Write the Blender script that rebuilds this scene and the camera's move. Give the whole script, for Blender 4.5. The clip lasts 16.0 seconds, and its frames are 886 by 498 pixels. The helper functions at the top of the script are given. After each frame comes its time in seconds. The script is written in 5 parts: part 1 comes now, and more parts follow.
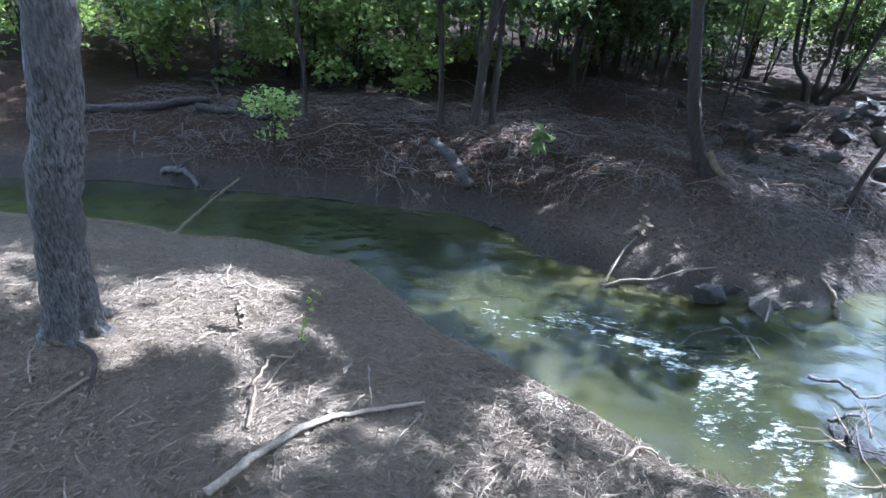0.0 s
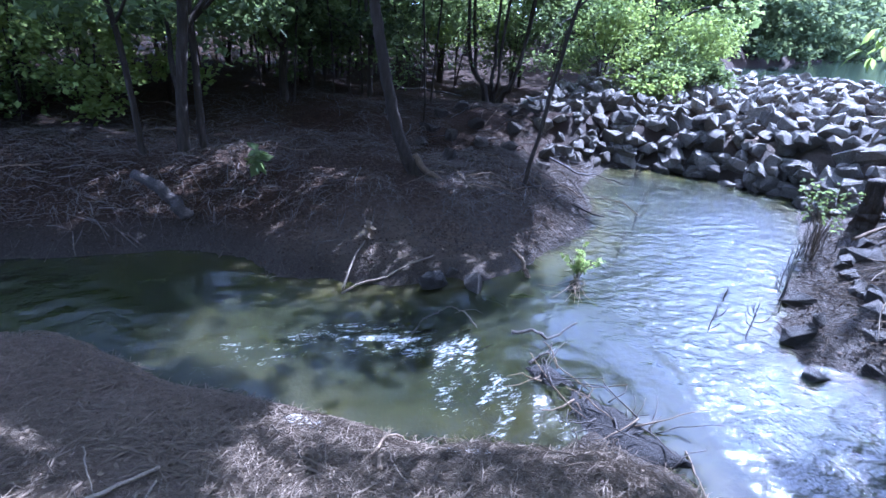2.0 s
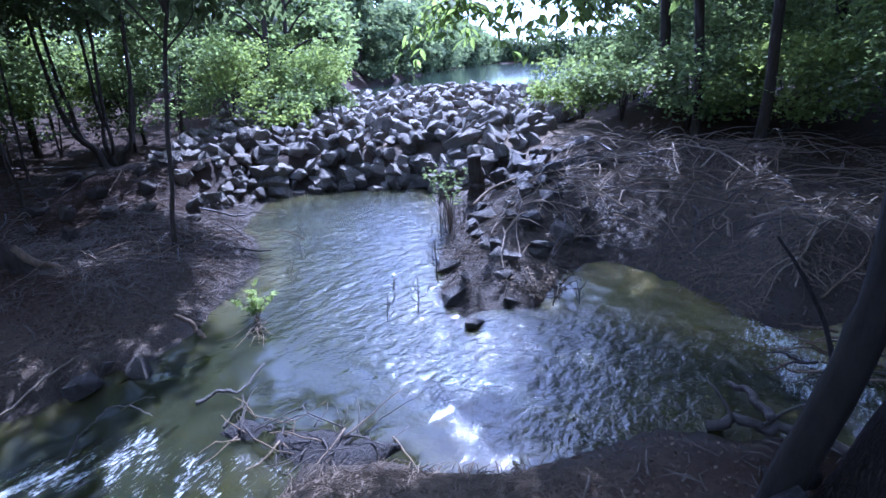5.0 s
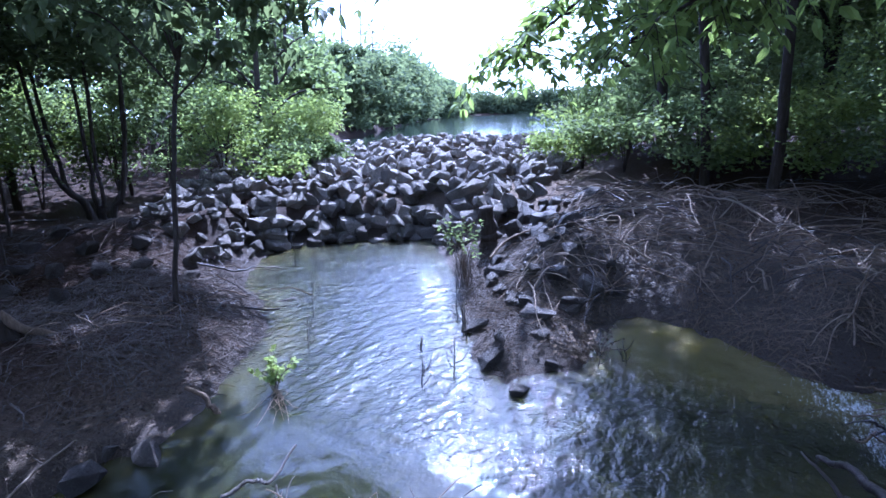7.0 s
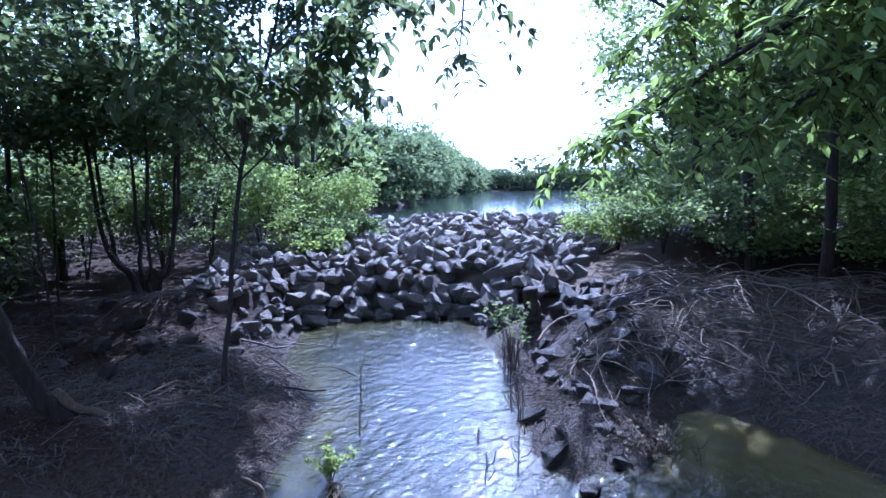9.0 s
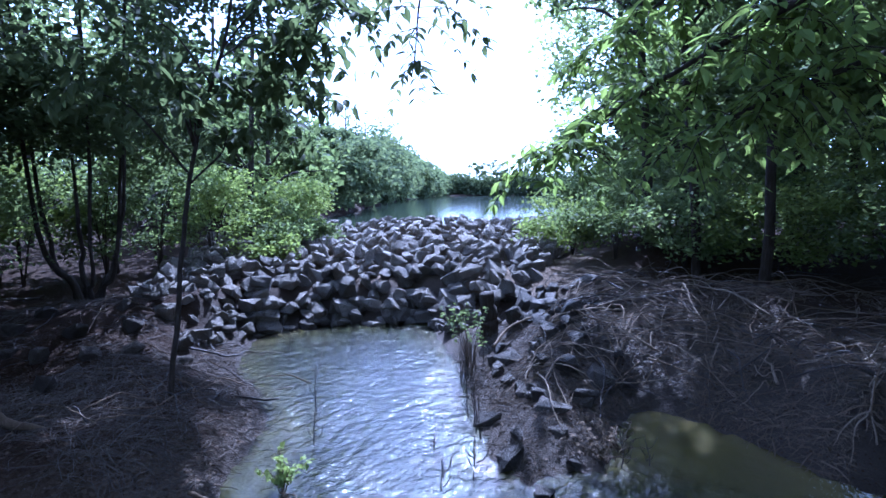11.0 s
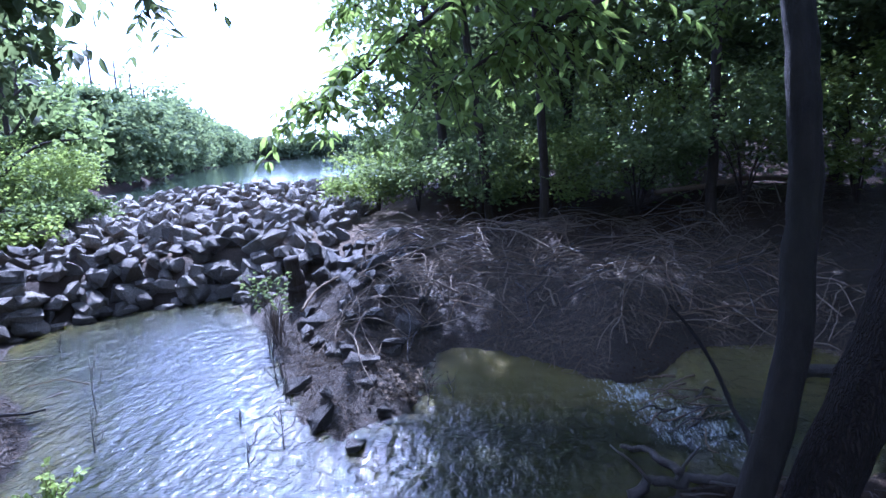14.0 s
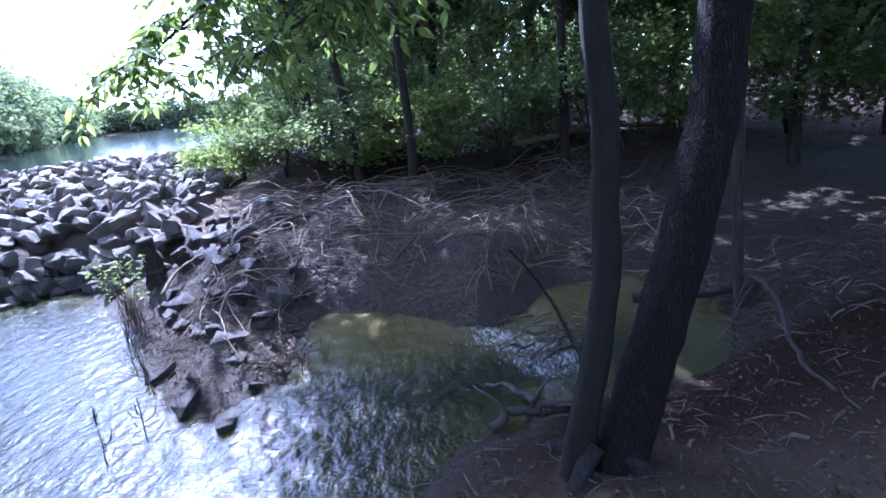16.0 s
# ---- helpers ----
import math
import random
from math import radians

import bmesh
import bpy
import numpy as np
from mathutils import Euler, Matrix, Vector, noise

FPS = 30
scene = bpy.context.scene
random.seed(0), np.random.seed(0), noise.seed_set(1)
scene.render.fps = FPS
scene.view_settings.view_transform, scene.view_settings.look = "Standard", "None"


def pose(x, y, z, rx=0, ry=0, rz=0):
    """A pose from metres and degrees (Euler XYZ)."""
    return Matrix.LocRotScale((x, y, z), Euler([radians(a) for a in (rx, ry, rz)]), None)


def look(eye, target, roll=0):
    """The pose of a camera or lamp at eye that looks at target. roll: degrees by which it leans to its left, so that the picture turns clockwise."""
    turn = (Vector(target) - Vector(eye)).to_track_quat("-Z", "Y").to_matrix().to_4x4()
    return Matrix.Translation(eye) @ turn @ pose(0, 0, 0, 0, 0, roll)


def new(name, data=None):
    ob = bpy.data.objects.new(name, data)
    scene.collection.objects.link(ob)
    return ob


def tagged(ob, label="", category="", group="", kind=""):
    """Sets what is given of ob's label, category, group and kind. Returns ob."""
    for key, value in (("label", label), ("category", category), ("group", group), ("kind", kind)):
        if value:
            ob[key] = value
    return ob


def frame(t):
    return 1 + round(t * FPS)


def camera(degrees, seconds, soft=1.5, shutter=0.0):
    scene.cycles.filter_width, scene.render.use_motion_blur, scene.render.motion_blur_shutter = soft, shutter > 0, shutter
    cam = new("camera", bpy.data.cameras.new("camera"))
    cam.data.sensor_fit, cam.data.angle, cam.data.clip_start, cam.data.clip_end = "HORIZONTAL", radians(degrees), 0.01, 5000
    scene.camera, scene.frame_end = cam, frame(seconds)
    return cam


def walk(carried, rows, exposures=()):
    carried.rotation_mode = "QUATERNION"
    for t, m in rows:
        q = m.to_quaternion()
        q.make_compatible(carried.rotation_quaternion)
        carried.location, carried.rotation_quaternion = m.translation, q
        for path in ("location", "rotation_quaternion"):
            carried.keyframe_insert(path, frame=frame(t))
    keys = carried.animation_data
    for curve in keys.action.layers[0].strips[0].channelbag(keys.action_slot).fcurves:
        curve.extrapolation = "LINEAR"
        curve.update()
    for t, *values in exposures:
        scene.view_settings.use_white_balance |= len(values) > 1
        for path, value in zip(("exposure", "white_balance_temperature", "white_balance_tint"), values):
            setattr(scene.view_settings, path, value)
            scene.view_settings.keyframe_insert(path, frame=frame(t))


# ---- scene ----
cam = camera(79.0, 16.0)
PATH = [
    (0, (0.460, -0.198, 1.825), (0.293, 1.580, 0.923), 4.7),
    (0.5, (0.504, -0.203, 1.841), (0.539, 1.583, 0.942), 5.0),
    (1, (0.542, -0.216, 1.865), (0.791, 1.563, 0.987), 5.6),
    (1.5, (0.574, -0.248, 1.909), (1.054, 1.495, 1.055), 6.2),
    (2, (0.625, -0.284, 1.943), (1.324, 1.406, 1.134), 5.6),
    (2.5, (0.699, -0.337, 2.005), (1.589, 1.279, 1.231), 4.3),
    (3, (0.746, -0.363, 2.012), (1.834, 1.152, 1.291), 3.5),
    (3.5, (0.780, -0.381, 2.001), (2.053, 1.010, 1.333), 2.6),
    (4, (0.811, -0.431, 2.006), (2.243, 0.806, 1.360), 1.7),
    (4.2, (0.841, -0.451, 1.985), (2.321, 0.721, 1.325), 0.7),
    (6.3, (0.922, -0.186, 1.826), (2.510, 0.858, 1.203), -3.3),
    (6.5, (0.958, -0.109, 1.835), (2.550, 0.950, 1.251), -3.1),
    (7, (0.886, 0.126, 1.892), (2.535, 1.147, 1.403), -1.8),
    (7.5, (0.850, 0.335, 1.929), (2.533, 1.333, 1.518), -1.1),
    (8, (0.820, 0.438, 2.002), (2.503, 1.462, 1.657), -1.1),
    (8.2, (0.765, 0.466, 1.976), (2.451, 1.503, 1.688), -0.9),
    (10.3, (0.738, 0.443, 1.979), (2.395, 1.546, 1.782), -0.9),
    (10.5, (0.757, 0.439, 1.986), (2.438, 1.503, 1.786), -0.9),
    (11, (0.757, 0.445, 1.988), (2.501, 1.402, 1.781), -0.3),
    (11.5, (0.767, 0.418, 1.997), (2.565, 1.267, 1.785), -0.6),
    (12, (0.766, 0.407, 2.005), (2.613, 1.141, 1.780), -0.5),
    (12.5, (0.741, 0.416, 2.006), (2.629, 1.027, 1.761), -0.4),
    (13, (0.820, 0.338, 1.968), (2.729, 0.865, 1.694), -1.9),
    (13.5, (0.834, 0.298, 1.962), (2.761, 0.727, 1.641), -2.6),
    (14, (0.876, 0.271, 1.937), (2.813, 0.603, 1.565), -3.5),
    (14.5, (0.849, 0.222, 1.945), (2.790, 0.460, 1.524), -3.5),
    (15, (0.890, 0.198, 1.914), (2.829, 0.340, 1.446), -4.4),
    (15.5, (0.876, 0.164, 1.899), (2.813, 0.197, 1.401), -4.6),
    (16, (0.862, 0.057, 1.920), (2.786, -0.006, 1.376), -6.1),
]
EXPOSURES = [(0, 3.75, 4550, 12), (1.5, 3.35, 4250, 22), (3.5, 2.75, 4250, 29), (7, 2.7, 4250, 29), (11, 2.25, 4130, 26), (12.5, 2.3, 4200, 27), (14, 2.75, 4300, 29), (16, 3.2, 4400, 30)]
walk(cam, [(t, look(eye, target, roll)) for t, eye, target, roll in PATH], exposures=EXPOSURES)

# ---- light ----
SUN_AZ, SUN_EL = 66.0, 50.0          # degrees clockwise from +y, and above the horizon
world = bpy.data.worlds.new("world")
scene.world = world
world.use_nodes = True
_wn, _wl = world.node_tree.nodes, world.node_tree.links
sky = _wn.new("ShaderNodeTexSky")
sky.sky_type, sky.sun_disc = "NISHITA", False
sky.sun_elevation, sky.sun_rotation = radians(SUN_EL), radians(SUN_AZ)
sky.air_density, sky.dust_density, sky.ozone_density = 0.6, 1.6, 0.3
_haze = _wn.new("ShaderNodeMix")         # a thin even veil of summer haze over the clear sky
_haze.data_type = "RGBA"
_haze.inputs[0].default_value, _haze.inputs[7].default_value = 0.65, (3.25, 3.5, 3.95, 1)
_wl.new(sky.outputs[0], _haze.inputs[6])
_wl.new(_haze.outputs[2], _wn["Background"].inputs[0])
_wn["Background"].inputs[1].default_value = 0.175

sun_data = bpy.data.lights.new("sun", "SUN")
sun_data.energy, sun_data.angle, sun_data.color = 4.5, radians(0.53), (1.0, 0.93, 0.84)
sun = new("sun", sun_data)
_s = Vector((math.sin(radians(SUN_AZ)) * math.cos(radians(SUN_EL)), math.cos(radians(SUN_AZ)) * math.cos(radians(SUN_EL)), math.sin(radians(SUN_EL))))
sun.matrix_world = look(_s * 40, (0, 0, 0))

# ---- materials ----


def node_mat(name):
    m = bpy.data.materials.new(name)
    m.use_nodes = True
    nt = m.node_tree
    return m, nt, nt.nodes["Principled BSDF"], nt.nodes.new, nt.links.new


def ramp_of(make, stops):
    r = make("ShaderNodeValToRGB")
    while len(r.color_ramp.elements) < len(stops):
        r.color_ramp.elements.new(0.5)
    for e, (p, c) in zip(r.color_ramp.elements, stops):
        e.position, e.color = p, (*c, 1)
    return r


def noise_of(make, link, coord, scale, detail=6.0, rough=0.6, stretch=None):
    n = make("ShaderNodeTexNoise")
    n.inputs["Scale"].default_value, n.inputs["Detail"].default_value, n.inputs["Roughness"].default_value = scale, detail, rough
    if stretch:
        mp = make("ShaderNodeMapping")
        mp.inputs["Scale"].default_value = stretch
        link(coord, mp.inputs["Vector"])
        coord = mp.outputs[0]
    link(coord, n.inputs["Vector"])
    return n


def mix_of(make, link, fac, a, b, kind="MIX"):
    m = make("ShaderNodeMix")
    m.data_type, m.blend_type = "RGBA", kind
    for sock, v in ((m.inputs[0], fac), (m.inputs[6], a), (m.inputs[7], b)):
        if isinstance(v, (int, float)):
            sock.default_value = v
        elif isinstance(v, tuple):
            sock.default_value = (*v, 1)
        else:
            link(v, sock)
    return m.outputs[2]


def earth(name, stops, patch, scale=1.0, rough=0.9, bump=0.5, place="Object", vary=0.0, stretch=None, depth=0.02):
    """A matt natural surface: a fine grain over broad patches of another tone."""
    m, nt, b, make, link = node_mat(name)
    if place == "Position":
        coord = make("ShaderNodeNewGeometry").outputs["Position"]
    else:
        coord = make("ShaderNodeTexCoord").outputs["Object"]
    fine = noise_of(make, link, coord, 22 * scale, 9, 0.68, stretch)
    broad = noise_of(make, link, coord, 1.7 * scale, 5, 0.6)
    r = ramp_of(make, stops)
    link(fine.outputs[0], r.inputs[0])
    sel = ramp_of(make, [(0.42, (0, 0, 0)), (0.62, (1, 1, 1))])
    link(broad.outputs[0], sel.inputs[0])
    col = mix_of(make, link, sel.outputs[0], r.outputs[0], mix_of(make, link, 0.6, r.outputs[0], patch))
    if vary:
        info = make("ShaderNodeObjectInfo")
        hsv = make("ShaderNodeHueSaturation")
        rng = make("ShaderNodeMapRange")
        rng.inputs["To Min"].default_value, rng.inputs["To Max"].default_value = 1 - vary, 1 + vary
        link(info.outputs["Random"], rng.inputs["Value"])
        link(rng.outputs[0], hsv.inputs["Value"])
        link(col, hsv.inputs["Color"])
        col = hsv.outputs[0]
    link(col, b.inputs["Base Color"])
    b.inputs["Roughness"].default_value = rough
    b.inputs["Specular IOR Level"].default_value = 0.2
    bp = make("ShaderNodeBump")
    bp.inputs["Strength"].default_value, bp.inputs["Distance"].default_value = bump, depth
    link(fine.outputs[0], bp.inputs["Height"])
    link(bp.outputs[0], b.inputs["Normal"])
    return m


def leafy(name, dark, light, glow=0.62, gloss=0.6):
    """Leaves: each one its own tone, letting some light through."""
    m, nt, b, make, link = node_mat(name)
    geo = make("ShaderNodeNewGeometry")
    r = ramp_of(make, [(0.0, dark), (0.6, tuple((a + c) / 2 for a, c in zip(dark, light))), (1.0, light)])
    link(geo.outputs["Random Per Island"], r.inputs[0])
    n = noise_of(make, link, geo.outputs["Position"], 1.1, 3)
    col = mix_of(make, link, 0.35, r.outputs[0], mix_of(make, link, n.outputs[0], dark, light))
    link(col, b.inputs["Base Color"])
    b.inputs["Roughness"].default_value = gloss
    b.inputs["Specular IOR Level"].default_value = 0.08
    tr = make("ShaderNodeBsdfTranslucent")
    link(mix_of(make, link, 0.5, col, (1.0, 1.0, 0.5), "MULTIPLY"), tr.inputs["Color"])
    mx = make("ShaderNodeMixShader")
    mx.inputs[0].default_value = glow
    link(b.outputs[0], mx.inputs[1])
    link(tr.outputs[0], mx.inputs[2])
    link(mx.outputs[0], nt.nodes["Material Output"].inputs["Surface"])
    return m


def ground_mat():
    """Dry leaf litter, bare silt and damp mud near the water; banks under trees toned down for shade."""
    m, nt, b, make, link = node_mat("leaf_litter_ground")
    pos = make("ShaderNodeNewGeometry").outputs["Position"]
    wet = make("ShaderNodeAttribute")
    wet.attribute_name = "wet"
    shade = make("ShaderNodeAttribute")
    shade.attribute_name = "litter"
    v = make("ShaderNodeTexVoronoi")
    v.inputs["Scale"].default_value = 40
    warp = noise_of(make, link, pos, 6, 3)
    add = make("ShaderNodeVectorMath")
    add.operation = "MULTIPLY_ADD"
    link(warp.outputs[1], add.inputs[0])
    add.inputs[1].default_value = (0.12, 0.12, 0.12)
    link(pos, add.inputs[2])
    link(add.outputs[0], v.inputs["Vector"])
    fine = noise_of(make, link, pos, 75, 9, 0.8)
    broad = noise_of(make, link, pos, 0.9, 6, 0.65)
    bits = ramp_of(make, [(0.0, (0.055, 0.0353, 0.0198)), (0.35, (0.0748, 0.0525, 0.0322)), (0.65, (0.132, 0.0972, 0.0632)), (1.0, (0.229, 0.18, 0.125))])
    sep = make("ShaderNodeSeparateColor")
    link(v.outputs["Color"], sep.inputs[0])
    mixv = make("ShaderNodeMath")
    mixv.operation = "MULTIPLY_ADD"
    link(fine.outputs[0], mixv.inputs[0])
    mixv.inputs[1].default_value = 0.95
    half = make("ShaderNodeMath")
    half.operation = "MULTIPLY_ADD"
    link(sep.outputs[0], half.inputs[0])
    half.inputs[1].default_value, half.inputs[2].default_value = 0.38, -0.14
    link(half.outputs[0], mixv.inputs[2])
    link(mixv.outputs[0], bits.inputs[0])
    silt = ramp_of(make, [(0.2, (0.0836, 0.0627, 0.0426)), (0.7, (0.18, 0.141, 0.0988))])
    link(fine.outputs[0], silt.inputs[0])
    pick = ramp_of(make, [(0.46, (0, 0, 0)), (0.6, (0.75, 0.75, 0.75))])
    link(broad.outputs[0], pick.inputs[0])
    col = mix_of(make, link, pick.outputs[0], bits.outputs[0], silt.outputs[0])
    # darker litter brown, with the shade under the trees put in
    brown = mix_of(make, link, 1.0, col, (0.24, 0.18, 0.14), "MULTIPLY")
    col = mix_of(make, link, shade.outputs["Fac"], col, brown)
    mud = ramp_of(make, [(0.3, (0.018, 0.0145, 0.0105)), (0.7, (0.085, 0.068, 0.05))])
    link(fine.outputs[0], mud.inputs[0])
    col = mix_of(make, link, wet.outputs["Fac"], col, mud.outputs[0])
    link(col, b.inputs["Base Color"])
    rr = make("ShaderNodeMapRange")
    rr.inputs["To Min"].default_value, rr.inputs["To Max"].default_value = 0.92, 0.58
    link(wet.outputs["Fac"], rr.inputs["Value"])
    link(rr.outputs[0], b.inputs["Roughness"])
    b.inputs["Specular IOR Level"].default_value = 0.12
    bp = make("ShaderNodeBump")
    bp.inputs["Strength"].default_value, bp.inputs["Distance"].default_value = 1.0, 0.05
    link(mixv.outputs[0], bp.inputs["Height"])
    link(bp.outputs[0], b.inputs["Normal"])
    return m


def water_mat(name, deep, shallow, ripple, size, foamy):
    m, nt, b, make, link = node_mat(name)
    pos = make("ShaderNodeNewGeometry").outputs["Position"]
    edge = make("ShaderNodeAttribute")
    edge.attribute_name = "shallow"
    n = noise_of(make, link, pos, 0.9, 4)
    mixn = make("ShaderNodeMath")
    mixn.operation = "MULTIPLY_ADD"
    link(n.outputs[0], mixn.inputs[0])
    mixn.inputs[1].default_value = 0.5
    off = make("ShaderNodeMath")
    off.operation = "ADD"
    link(edge.outputs["Fac"], off.inputs[0])
    off.inputs[1].default_value = -0.25
    link(off.outputs[0], mixn.inputs[2])
    mixn.use_clamp = True
    col = mix_of(make, link, mixn.outputs[0], deep, shallow)
    b.inputs["IOR"].default_value = 1.33
    b.inputs["Roughness"].default_value = 0.06
    w1 = noise_of(make, link, pos, size, 3, 0.55, (1.0, 1.6, 1.0))
    w2 = noise_of(make, link, pos, size * 3.4, 4, 0.65, (1.6, 0.9, 1.0))
    sm = make("ShaderNodeMath")
    sm.operation = "MULTIPLY_ADD"
    link(w2.outputs[0], sm.inputs[0])
    sm.inputs[1].default_value = 0.38
    link(w1.outputs[0], sm.inputs[2])
    bp = make("ShaderNodeBump")
    bp.inputs["Strength"].default_value, bp.inputs["Distance"].default_value = 1.0, ripple
    link(sm.outputs[0], bp.inputs["Height"])
    link(bp.outputs[0], b.inputs["Normal"])
    if foamy:
        rip = make("ShaderNodeAttribute")
        rip.attribute_name = "ripple"
        link(rip.outputs["Fac"], bp.inputs["Strength"])
        fo = make("ShaderNodeAttribute")
        fo.attribute_name = "foam"
        fn = noise_of(make, link, pos, 24, 9, 0.85, (0.7, 1.7, 1.0))
        fm = make("ShaderNodeMath")
        fm.operation = "MULTIPLY_ADD"
        link(fo.outputs["Fac"], fm.inputs[0])
        fm.inputs[1].default_value = 0.42
        link(fn.outputs[0], fm.inputs[2])
        fr = ramp_of(make, [(0.7, (0, 0, 0)), (0.92, (1, 1, 1))])
        link(fm.outputs[0], fr.inputs[0])
        col = mix_of(make, link, fr.outputs[0], col, (0.6, 0.62, 0.6))
        clear = make("ShaderNodeMath")
        clear.operation = "SUBTRACT"
        clear.inputs[0].default_value = 1.0
        link(fr.outputs[0], clear.inputs[1])
        link(clear.outputs[0], b.inputs["Subsurface Weight"])
        b.inputs["Subsurface Radius"].default_value, b.inputs["Subsurface Scale"].default_value = (1.0, 1.0, 0.5), 0.5
        rg = make("ShaderNodeMapRange")
        rg.inputs["To Min"].default_value, rg.inputs["To Max"].default_value = 0.06, 0.6
        link(fr.outputs[0], rg.inputs["Value"])
        link(rg.outputs[0], b.inputs["Roughness"])
    link(col, b.inputs["Base Color"])
    return m


GROUND = ground_mat()
POOL = water_mat("murky_creek_water", (0.0125, 0.0135, 0.006), (0.086, 0.072, 0.024), 0.02, 7.0, True)
LAKE = water_mat("lake_water", (0.022, 0.032, 0.022), (0.035, 0.042, 0.026), 0.0035, 2.2, False)
BARK_DARK = earth("dark_bark", [(0.25, (0.014, 0.0103, 0.00756)), (0.55, (0.042, 0.032, 0.0227)), (0.8, (0.1, 0.0799, 0.0588))], (0.035, 0.0282, 0.021), 1.0, 0.9, 0.9, stretch=(1.6, 1.5, 0.252), depth=0.03)


def flaky_bark(name, deep, face, scale=26.0):
    """Bark broken into small plates with dark furrows between."""
    m, nt, b, make, link = node_mat(name)
    coord = make("ShaderNodeTexCoord").outputs["Object"]
    warp = noise_of(make, link, coord, 9, 4, 0.6)
    add = make("ShaderNodeVectorMath")
    add.operation = "MULTIPLY_ADD"
    link(warp.outputs[1], add.inputs[0])
    add.inputs[1].default_value = (0.06, 0.06, 0.06)
    link(coord, add.inputs[2])
    mp = make("ShaderNodeMapping")
    mp.inputs["Scale"].default_value = (1.0, 1.0, 0.13)
    link(add.outputs[0], mp.inputs["Vector"])
    v = make("ShaderNodeTexVoronoi")
    v.feature = "DISTANCE_TO_EDGE"
    v.inputs["Scale"].default_value = scale
    link(mp.outputs[0], v.inputs["Vector"])
    gap = ramp_of(make, [(0.0, (0, 0, 0)), (0.3, (1, 1, 1))])
    link(v.outputs["Distance"], gap.inputs[0])
    fine = noise_of(make, link, coord, 60, 6, 0.7)
    tone = mix_of(make, link, fine.outputs[0], tuple(c * 0.55 for c in face), tuple(c * 1.6 for c in face))
    col = mix_of(make, link, gap.outputs[0], deep, tone)
    link(col, b.inputs["Base Color"])
    b.inputs["Roughness"].default_value = 0.9
    b.inputs["Specular IOR Level"].default_value = 0.15
    sm = make("ShaderNodeMath")
    sm.operation = "MULTIPLY_ADD"
    link(fine.outputs[0], sm.inputs[0])
    sm.inputs[1].default_value = 0.4
    link(gap.outputs[0], sm.inputs[2])
    bp = make("ShaderNodeBump")
    bp.inputs["Strength"].default_value, bp.inputs["Distance"].default_value = 1.0, 0.02
    link(sm.outputs[0], bp.inputs["Height"])
    link(bp.outputs[0], b.inputs["Normal"])
    return m


BARK_PLATE = earth("grey_fissured_bark", [(0.36, (0.03, 0.025, 0.02)), (0.47, (0.098, 0.088, 0.075)), (0.6, (0.19, 0.175, 0.152))], (0.07, 0.06, 0.048), 2.6, 0.9, 1.0, stretch=(1.7, 1.7, 0.5), depth=0.03)
# next three, for the twin tree: shade is part of their dark tone
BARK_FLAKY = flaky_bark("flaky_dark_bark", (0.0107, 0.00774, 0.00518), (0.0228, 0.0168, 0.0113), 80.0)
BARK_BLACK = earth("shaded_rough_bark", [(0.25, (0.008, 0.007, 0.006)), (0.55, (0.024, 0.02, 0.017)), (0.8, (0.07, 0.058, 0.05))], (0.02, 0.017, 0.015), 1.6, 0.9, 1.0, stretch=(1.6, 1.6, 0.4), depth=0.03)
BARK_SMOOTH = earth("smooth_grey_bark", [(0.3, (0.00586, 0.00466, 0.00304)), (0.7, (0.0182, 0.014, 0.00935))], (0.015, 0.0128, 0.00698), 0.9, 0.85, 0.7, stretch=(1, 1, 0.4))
DEAD = earth("weathered_dead_wood", [(0.25, (0.0644, 0.0479, 0.032)), (0.55, (0.166, 0.13, 0.0898)), (0.8, (0.304, 0.252, 0.18))], (0.193, 0.16, 0.116), 1.2, 0.85, 0.6, stretch=(3, 3, 0.5))
DEAD_DIM = earth("old_grey_brown_wood", [(0.25, (0.0435, 0.0309, 0.0182)), (0.55, (0.116, 0.0834, 0.051)), (0.8, (0.232, 0.175, 0.11))], (0.0966, 0.0709, 0.0437), 1.2, 0.85, 0.6, stretch=(3, 3, 0.5))
DEAD_WET = earth("wet_dead_wood", [(0.25, (0.015, 0.012, 0.01)), (0.6, (0.05, 0.04, 0.032)), (0.85, (0.10, 0.085, 0.07))], (0.03, 0.025, 0.02), 1.2, 0.5, 0.6, stretch=(3, 3, 0.5))
MUD = earth("black_mud", [(0.25, (0.005, 0.0045, 0.004)), (0.55, (0.016, 0.013, 0.011)), (0.85, (0.042, 0.036, 0.03))], (0.012, 0.01, 0.008), 1.6, 0.75, 1.0, depth=0.03)
BARK_LOG = earth("dark_log_bark", [(0.25, (0.016, 0.013, 0.01)), (0.55, (0.045, 0.037, 0.03)), (0.8, (0.10, 0.085, 0.07))], (0.035, 0.03, 0.025), 1.2, 0.9, 0.9, depth=0.03)
TWIG = earth("grey_twigs", [(0.3, (0.0515, 0.0382, 0.0255)), (0.7, (0.165, 0.129, 0.0874))], (0.0901, 0.0672, 0.0445), 1.0, 0.85, 0.3, place="Position")
# darker copy of grey_twigs, with the shade of the far banks in its colour
TWIG_DARK = earth("shaded_twigs", [(0.3, (0.03, 0.024, 0.018)), (0.7, (0.125, 0.1, 0.076))], (0.06, 0.048, 0.036), 1.0, 0.8, 0.3, place="Position")
